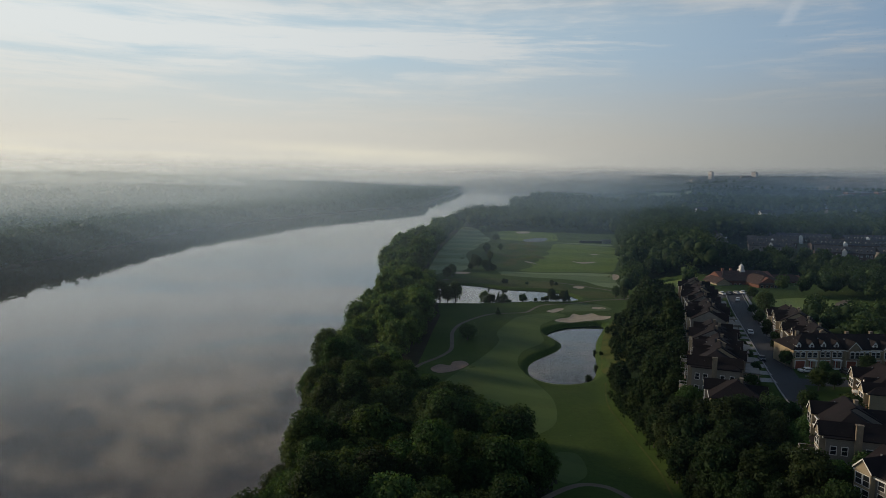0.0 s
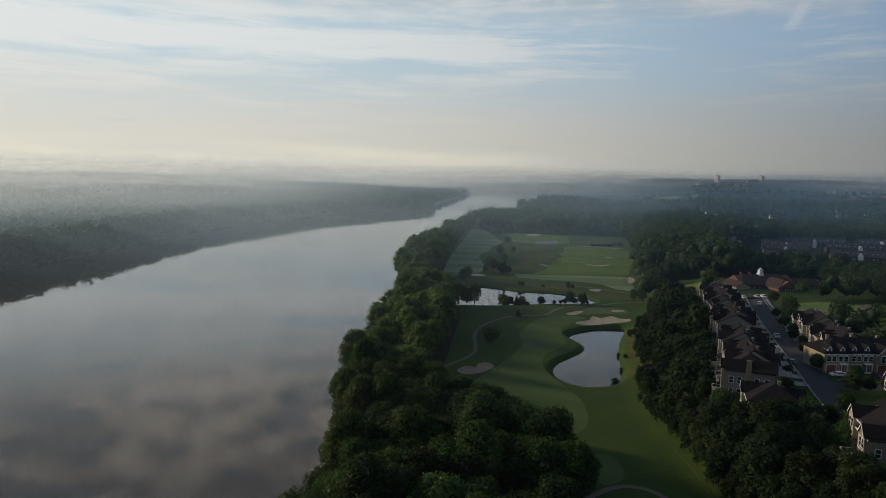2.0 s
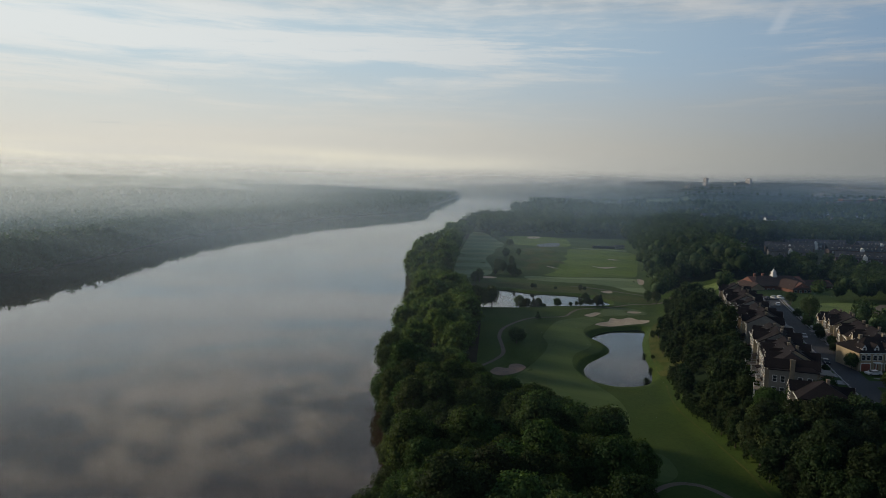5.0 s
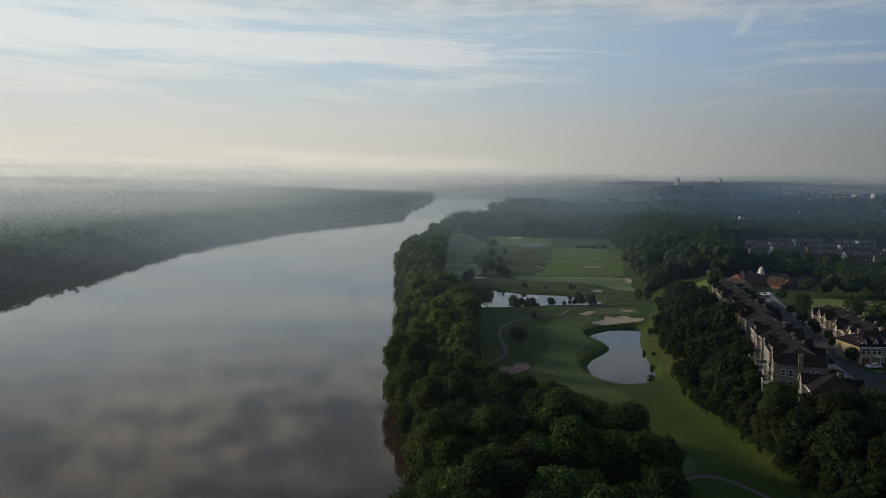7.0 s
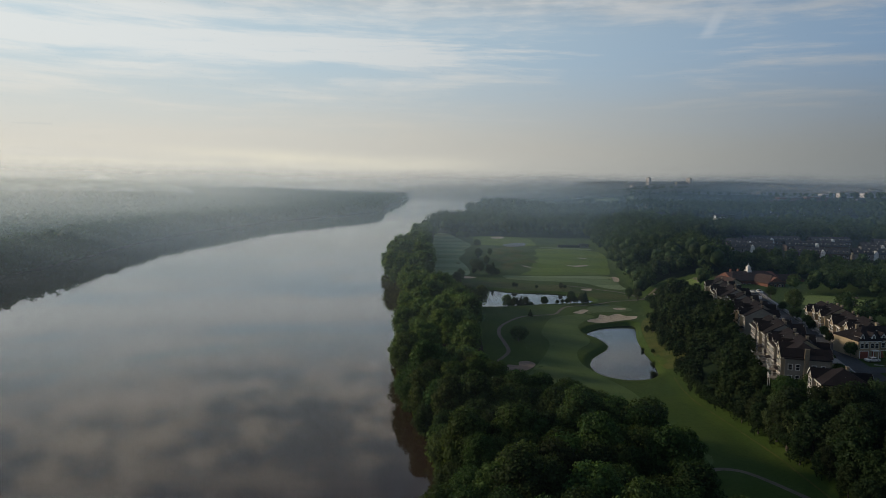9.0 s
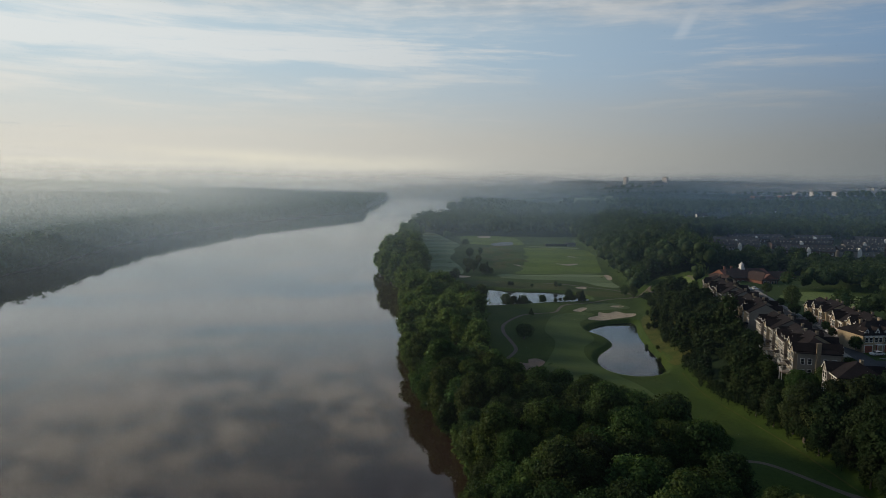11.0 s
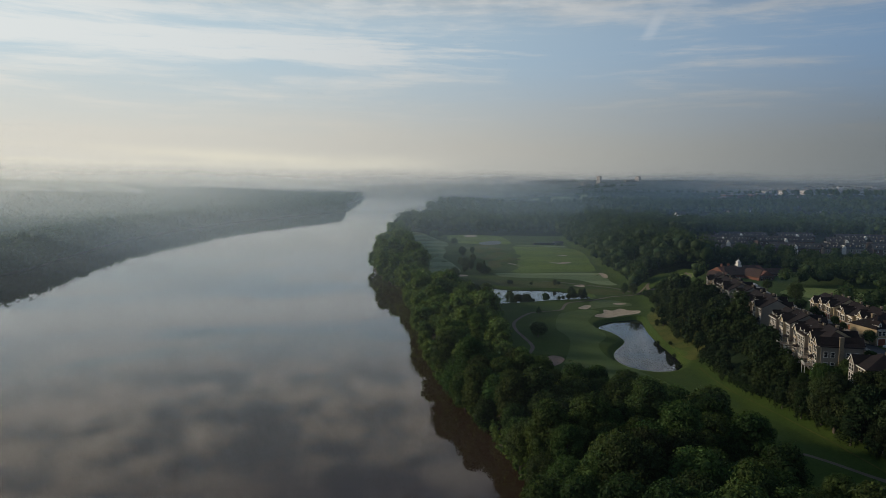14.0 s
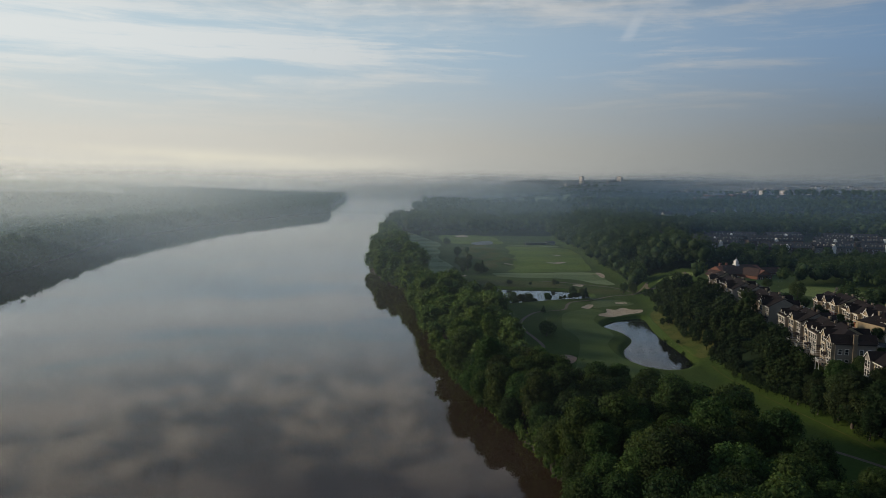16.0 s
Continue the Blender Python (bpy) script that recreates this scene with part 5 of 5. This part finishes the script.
# ---- brick clubhouse with a cupola ----
def clubhouse():
    root = new("clubhouse")
    tagged(root, "brick clubhouse with rust roof and white cupola", "building")
    part("wall", Shape().house(0, 32, 0, 15, -2.0, 4.6, 8.4), M_BRICK, root)
    part("roof", Shape().slab_roof(0, 32, 0, 15, 4.6, 8.6, 0.9, 0.25, "x", 6.0), M_ROOF_RUST, root)
    w = part("front_wing", Shape().front(14, 25, -12, 4, -2.0, 4.4, 7.6), M_BRICK, root)
    part("wing_roof", Shape().slab_roof(14, 25, -12, 6, 4.4, 7.8, 0.8, 0.25, "y", 4.5), M_ROOF_RUST, w)
    e = part("side_wing", Shape().house(32.01, 52, 4, 14, -2.0, 3.2, 5.8), M_BRICK, root)
    part("wing_roof", Shape().slab_roof(32.3, 52, 4, 14, 3.2, 6.0, 0.7, 0.25, "x", 4.0), M_ROOF_RUST, e)
    p = part("gable_front", Shape().front(-4, 4, -2, 10, -2.0, 3.4, 5.6), M_CREAM, root)
    part("gable_roof", Shape().slab_roof(-4, 4, -2, 11, 3.4, 5.8, 0.6, 0.2, "y"), M_ROOF_RUST, p)
    c = part("cupola", Shape().box(14.4, 17.2, 6.1, 8.9, 7.6, 9.3).box(14.8, 16.8, 6.5, 8.5, 9.3, 10.9).box(14.6, 17.0, 6.3, 8.7, 10.9, 11.1), M_TRIM, root, "white louvred cupola")
    s = Shape()
    n = 10
    rings = [(1.05, 11.1), (0.95, 11.6), (0.6, 12.1), (0.12, 12.4), (0.05, 13.2)]
    v = [(15.8 + r * math.cos(k * 6.2832 / n), 7.5 + r * math.sin(k * 6.2832 / n), h) for r, h in rings for k in range(n)]
    s.solid(v, [(i * n + k, i * n + (k + 1) % n, (i + 1) * n + (k + 1) % n, (i + 1) * n + k) for i in range(len(rings) - 1) for k in range(n)])
    part("dome", s, M_TRIM, c)
    for x in (6, 11):
        part("chimney", Shape().box(x, x + 1.1, 10.5, 11.5, 5, 9.4).box(x - 0.1, x + 1.2, 10.4, 11.6, 9.4, 9.6), M_BRICK, root)
    for x in (1.5, 4.5, 7.5, 10.5, 27, 29.5):
        window(root, x, 0.6, 1.2, 2.0)
    for x in (15.2, 18, 20.8, 23):
        window(w, x, 1.6, 1.2, 1.9, -12)
        window(w, x, -1.6, 1.2, 1.9, -12)
    for x in (34, 37, 40, 43, 46, 49):
        window(e, x, 0.4, 1.2, 1.8, 4)
    for x in (-2.8, -0.6, 1.6):
        window(p, x, 0.2, 1.3, 2.0, -2)
    root.matrix_basis = pose(139.0, 374.0, 16.4, 0, 0, 14)


clubhouse()


# ---- far terraces with dark mansard roofs ----
def rowhouse_block(n, wall):
    root = new("rowhouse_terrace")
    w = 6.2 * n
    tagged(root, "terrace of rowhouses with dark roofs and white dormers", "house")
    part("wall", Shape().box(0, w, 0, 11, -3, 6.5), wall, root)
    part("roof", Shape().slab_roof(0, w, 0, 11, 6.5, 10.2, 0.5, 0.25), M_ROOF_DARK, root)
    part("gable", Shape().front(w * 0.5 - 1.6, w * 0.5 + 1.6, -0.5, 3, -3, 7.0, 9.0), M_TRIM, root, "white gabled centre bay")
    for i in range(n):
        x = 6.2 * i
        for k in ((1.2, 3.8) if i % 3 else (2.4,)):
            d = part("dormer", Shape().front(x + k, x + k + 1.1, 0.9, 3.4, 6.6, 8.1, 8.8), M_BEIGE, root)
            part("dormer_window", Shape().box(x + k + 0.2, x + k + 0.9, 0.85, 0.89, 7.2, 8.1), M_GLASS, d)
            for z in (0.4, 3.5):
                window(root, x + k, z, 1.1, 1.6)
        part("party_wall", Shape().box(x - 0.12, x + 0.12, 3.5, 7.5, 8.6, 10.5), wall, root) if i else None
    return root


def far_rows():
    kinds = [rowhouse_block(6, M_BRICK_DARK), rowhouse_block(8, M_BRICK_DARK), rowhouse_block(5, M_BEIGE)]
    first = set()
    spots = [(2, 212, 548, -14), (0, 246, 512, -18), (2, 288, 506, -4), (0, 325, 500, -12), (2, 368, 506, 10), (0, 226, 592, -16), (1, 270, 574, -6), (2, 330, 566, -18), (1, 368, 558, 4),
             (0, 214, 622, 74), (2, 222, 680, 118), (1, 262, 640, -12), (0, 322, 628, 2), (1, 372, 614, -14), (2, 180, 500, 66), (0, 400, 530, 20), (2, 205, 575, 80)]
    for k, x, y, rz in spots:
        m = pose(x, y, float(land(x, y)) - 1.6, 0, 0, rz)
        if k in first:
            ob = copy_thing(kinds[k], m)
        else:
            first.add(k)
            ob = kinds[k]
            ob.matrix_basis = m
        tagged(ob, group="far rowhouses")


far_rows()


# ---- distant suburb ----
def small_house(wall, roof, label):
    root = new("distant_house")
    tagged(root, label, "house")
    part("wall", Shape().house(-7, 7, -5, 5, -5, 6.0, 9.4), wall, root)
    part("roof", Shape().slab_roof(-7, 7, -5, 5, 6.0, 9.6, 0.6, 0.3), roof, root)
    for x in (-4.2, 2.6):
        window(root, x, 2.6, 1.6, 1.8, -5.0)
    return root


def suburb():
    r = np.random.default_rng(5)
    white = mottled("white house siding", (0.75, 0.74, 0.72), (0.68, 0.67, 0.66), 0.02, 0.7)
    kinds = [small_house(white, M_ROOF_DARK, "small white house on the distant hill"), small_house(M_BEIGE, M_ROOF, "small beige house on the distant hill")]
    first = set()

    def put(x, y, s, k):
        m = pose(x, y, float(land(x, y)) + 3.0 * s, 0, 0, r.uniform(-50, 50)) @ Matrix.Diagonal((s, s, s, 1))
        ob = kinds[k]
        if k in first:
            ob = copy_thing(ob, m)
        else:
            first.add(k)
            ob.matrix_basis = m
        tagged(ob, group="distant suburb")

    for _ in range(170):
        y = r.uniform(2900, 3800)
        put(y * r.uniform(0.44, 0.60) + r.normal() * 20, y, r.uniform(0.8, 1.3), int(r.random() < 0.25))
    for _ in range(110):
        y = r.uniform(2900, 3700)
        put(y * r.uniform(0.60, 0.80), y, r.uniform(0.8, 1.3), int(r.random() < 0.25))
    for _ in range(34):
        y = r.uniform(950, 2300)
        put(y * r.uniform(0.28, 0.66), y, r.uniform(0.8, 1.0), int(r.random() < 0.5))


suburb()


def tower(x, y, w, d, h, label, wall, rz=8):
    root = new("tower_block")
    tagged(root, label, "building")
    z = float(land(x, y))
    part("wall", Shape().box(-w / 2, w / 2, -d / 2, d / 2, -2, h), wall, root)
    part("roof", Shape().box(-w / 2 - 0.5, w / 2 + 0.5, -d / 2 - 0.5, d / 2 + 0.5, h, h + 1.2).box(-w / 5, w / 5, -d / 5, d / 5, h + 1.2, h + 5), M_KERB, root)
    for k in range(int(h / 3.6) - 1):
        part("window_band", Shape().box(-w / 2 + 1.5, w / 2 - 1.5, -d / 2 - 0.06, -d / 2 + 0.02, 3 + k * 3.6, 3.9 + k * 3.6), M_GLASS, root)
    root.matrix_basis = pose(x, y, z, 0, 0, rz)


M_CONC = mottled("pale concrete", (0.74, 0.70, 0.67), (0.66, 0.62, 0.60), 0.05, 0.85)
tower(1062, 3628, 20, 18, 44, "pale tower block far across the trees", M_CONC, -52)
tower(1307, 3715, 26, 20, 42, "pale tower block beside a low wing", M_CONC, -48)
tower(1262, 3700, 62, 18, 22, "long dark office block", M_BEIGE)
tower(930, 3400, 50, 20, 14, "low pale building among far woods", M_CONC)
for i, (x, y, w) in enumerate(((1120, 2330, 90), (1190, 2380, 110), (1250, 2330, 90), (1320, 2400, 50), (1400, 2420, 50), (1500, 2440, 60), (1760, 2600, 150))):
    tower(x, y, w, 26, 15, "long low red and white building" if i < 3 else "low white commercial building", M_BRICK if i < 3 else M_CONC)


# ---- park lawn among the houses ----
M_LAWN = mottled("park lawn", (0.110, 0.170, 0.026), (0.140, 0.195, 0.034), 0.06, 0.9, 1.2)
LAWN = ring([(141, 318), (150, 330), (166, 338), (180, 332), (186, 318), (184, 300), (180, 286), (168, 282), (158, 290), (148, 305)], 4)
tagged(draped("park_lawn", LAWN, M_LAWN, 0.12, 3.0), "bright oval park lawn", "lawn", kind="structure")
tagged(ribbon("park_path", [(186, 335), (176, 322), (170, 308), (176, 296), (190, 290)], 3.5, M_PATH, 0.2), "brown gravel park path", "path", kind="structure")
LOOP = ring([(109, 398), (113, 388), (122, 386), (130, 394), (130, 408), (120, 412), (112, 408)], 4)
tagged(draped("practice_green", LOOP, M_LAWN, 0.1, 2.5), "small practice green ringed by a path", "green", kind="structure")
for pts in ([(125, 1300), (170, 1270), (240, 1290), (300, 1330), (315, 1390), (260, 1420), (200, 1400), (140, 1410), (118, 1360)], [(150, 1120), (190, 1105), (250, 1125), (262, 1160), (210, 1178), (160, 1165)],
            [(260, 2480), (330, 2430), (430, 2500), (440, 2620), (340, 2660), (270, 2600)], [(500, 2640), (600, 2560), (720, 2660), (730, 2860), (600, 2900), (520, 2800)], [(360, 1450), (420, 1425), (490, 1450), (480, 1490), (400, 1495)]):
    tagged(draped("far_field", ring(pts, 4), M_STRIPED, 0.6, 12.0), "pale misty field among far woods", "field", kind="structure")


# ---- trees standing alone on the course and along the street ----
course_kinds = Planter([
    tree_kind(21, "round dark green tree alone on the course", 4.2, 6.0, 1.0, 0.27, 3200, 26, M_COURSE, fill=0.45),
    tree_kind(22, "leafy green tree beside the pond", 3.4, 8.2, 1.4, 0.28, 2400, 22, M_COURSE, fill=0.30),
    tree_kind(23, "small dark green street tree", 3.0, 5.4, 1.6, 0.26, 2000, 20, M_LEAF_DARK),
])
pine_kinds = Planter([
    tree_kind(31, "dark conifer beside the pond", 2.9, 9.4, 0.4, 0.28, 2600, 30, M_NEEDLE, cone=True),
    tree_kind(32, "small dark conifer on the course", 1.5, 4.4, 0.3, 0.26, 600, 16, M_NEEDLE, cone=True),
])
course_kinds.put(0, 6.9, 284.5, 1.0, 20, "course trees")
pine_kinds.put(1, 19.2, 339.5, 0.95, 0, "course trees")
for x, y, k, s in ((-13, 369, 1, 1.3), (-9, 369.5, 1, 1.05), (-4.5, 370, 1, 1.3), (15, 377, 2, 0.9), (33, 383, 2, 0.85), (40, 379, 2, 0.4), (46, 381, 2, 0.55),
                   (-17, 459, 1, 0.9), (-14, 465, 1, 1.0), (2, 512, 1, 1.0), (-1, 518, 1, 1.05), (6, 606, 1, 1.05), (10, 560, 1, 0.85), (18, 631, 1, 0.8), (12, 754, 0, 1.1), (-5, 847, 0, 1.3), (2, 850, 0, 1.2),
                   (22, 447, 2, 0.55), (24, 449, 1, 0.35), (37, 446, 2, 0.4), (53, 443, 1, 0.5), (56, 445, 2, 0.45), (11, 382, 1, 0.9), (13, 381, 2, 0.7), (22, 384, 1, 0.75), (25, 383, 2, 0.6), (49, 386, 1, 0.8), (52, 387, 0, 0.55), (56, 389, 1, 0.7), (44, 385, 2, 0.4), (-3, 501, 1, 0.6), (-2, 545, 1, 0.75), (8, 500, 1, 0.85), (14, 498, 0, 0.7), (88, 404, 1, 0.8), (92, 398, 1, 0.9), (62, 238, 2, 0.5), (64, 241, 1, 0.35), (61, 266, 2, 0.3), (66, 271, 1, 0.5), (67, 274, 2, 0.55), (70, 296, 2, 0.6), (68, 299, 1, 0.4), (77, 321, 1, 0.55), (79, 326, 2, 0.6)):
    course_kinds.put(k, x, y, s, (x * 37) % 360, "course trees")
for x, y, s in ((19, 381, 0.8), (58, 388, 0.75), (11, 496, 1.05)):
    pine_kinds.put(0, x, y, s, (x * 53) % 360, "course trees")
# along the street and between the drives
r_street = np.random.default_rng(77)
for i in range(9):
    t = i / 8
    course_kinds.put(2, 107.5 + 19 * t + 1.5 * (i % 2), 207 + 84 * t, float(r_street.uniform(0.5, 0.85)), i * 50, "street trees")
for i in range(9):
    t = i / 8
    course_kinds.put(2, 95.0 + 25 * t, 197 + 118 * t, float(r_street.uniform(0.4, 0.6)), i * 70, "street trees")
for x, y, s in ((107, 184, 0.9), (112, 186, 0.7), (118, 187, 0.8), (104, 160, 1.0), (105, 148, 0.9), (116, 201, 0.6), (128, 201, 0.9), (84, 156, 1.2), (90, 160, 1.0), (96, 164, 0.9), (70, 153, 1.25), (66, 158, 1.3), (76, 150, 1.2), (82, 149, 1.1), (69, 144, 1.3), (64, 166, 1.15), (67, 172, 1.1),
                (92, 128, 1.0), (131, 290, 1.1), (139, 328, 0.9)):
    course_kinds.put(2 if s < 1.1 else 1, x, y, s, (x * 91) % 360, "street trees")


for x, y, s in ((74, 124, 0.75), (79, 121, 0.85), (84, 123, 0.7), (80, 113, 0.8), (83, 105, 0.75), (76, 111, 0.8), (75, 177, 0.62), (79, 176, 0.72), (84, 178, 0.6), (88, 180, 0.55), (72, 179, 0.7), (92, 152, 0.6), (88, 146, 0.65)):
    near_kinds.put(int(x), x, y, s, x * 41, "wooded slope")


# ---- reeds in the near pond ----
def reed_clump(x, y, radius, n, seed, z=2.55):
    """Arching blades rising from the water."""
    r = np.random.default_rng(seed)
    root = new("reed_clump")
    tagged(root, "dark green reeds standing in the pond", "reeds", "pond reeds")
    v, f = [], []
    for _ in range(n):
        a, d = r.uniform(0, 6.283), radius * math.sqrt(r.random())
        bx, by, h = d * math.cos(a), d * math.sin(a), r.uniform(0.8, 2.2)
        lx, ly = r.normal() * 0.35, r.normal() * 0.35
        wx, wy = 0.07 * math.cos(a + 1.3), 0.07 * math.sin(a + 1.3)
        o = len(v)
        v += [(bx - wx, by - wy, 0), (bx + wx, by + wy, 0), (bx + lx * 0.4 - wx, by + ly * 0.4 - wy, h * 0.6), (bx + lx * 0.4 + wx, by + ly * 0.4 + wy, h * 0.6), (bx + lx, by + ly, h)]
        f += [(o, o + 1, o + 3, o + 2), (o + 2, o + 3, o + 4)]
    link("blades", v, f, M_SLOPE, root)
    root.matrix_basis = pose(x, y, z)


for x, y, radius, n, seed in ((53.0, 238.5, 1.5, 110, 61), (57.5, 254, 0.9, 50, 63), (60.0, 277, 0.8, 40, 64)):
    reed_clump(x, y, radius, n, seed)


# ---- practice range shed and far bunkers ----
def shed(x, y, label):
    root = new("range_shed")
    tagged(root, label, "shed")
    part("wall", Shape().house(-5, 5, -2.5, 2.5, -0.3, 2.8, 4.0), M_KERB, root)
    part("range_shelter", Shape().box(-29, -5.02, -2.2, 2.2, -0.3, 2.5), M_ROOF_DARK, root, "long dark open shelter")
    part("roof", Shape().slab_roof(-5, 5, -2.5, 2.5, 2.8, 4.1, 0.5, 0.15), M_ROOF_DARK, root)
    part("door", Shape().box(-1, 1, -2.56, -2.48, 0, 2.1), M_METAL, root)
    for wx in (-4, 2.4):
        window(root, wx, 1.0, 1.4, 1.0, -2.5)
    root.matrix_basis = pose(x, y, float(land(x, y)) + 0.2, 0, 0, 4)


shed(131.5, 752, "pale shed beside a dark practice range shelter")

for pts in ([(77, 565), (84, 553), (92, 558), (98, 569), (91, 566), (84, 560)], [(38, 549), (43, 545), (48, 548), (44, 552)], [(99, 624), (104, 619), (108, 623), (103, 628)],
            [(37, 884), (52, 887), (51, 860), (38, 857)], [(-2, 487), (-9, 491), (-15, 486), (-13, 480), (-6, 481)]):
    tagged(draped("sand_bunker", ring(pts, 4), M_SAND, 0.22, 3.0), "pale sand bunker on the practice range", "bunker", "course bunkers", "structure")
tagged(draped("range_strip", ring([(81, 744), (105, 730), (131, 722), (134, 736), (110, 746), (84, 752)], 4), M_STRIPED, 0.2, 5.0), "pale mown strip at the end of the range", "tee", kind="structure")
M_TARP = mottled("grey blue court", (0.16, 0.19, 0.21), (0.12, 0.15, 0.17), 0.06, 0.8, 1.0)
tagged(draped("hard_court", ring([(44, 780), (70, 806), (66, 760), (45, 748)], 2), M_TARP, 0.3, 5.0), "grey-blue hard court beyond the mounds", "court", kind="structure")
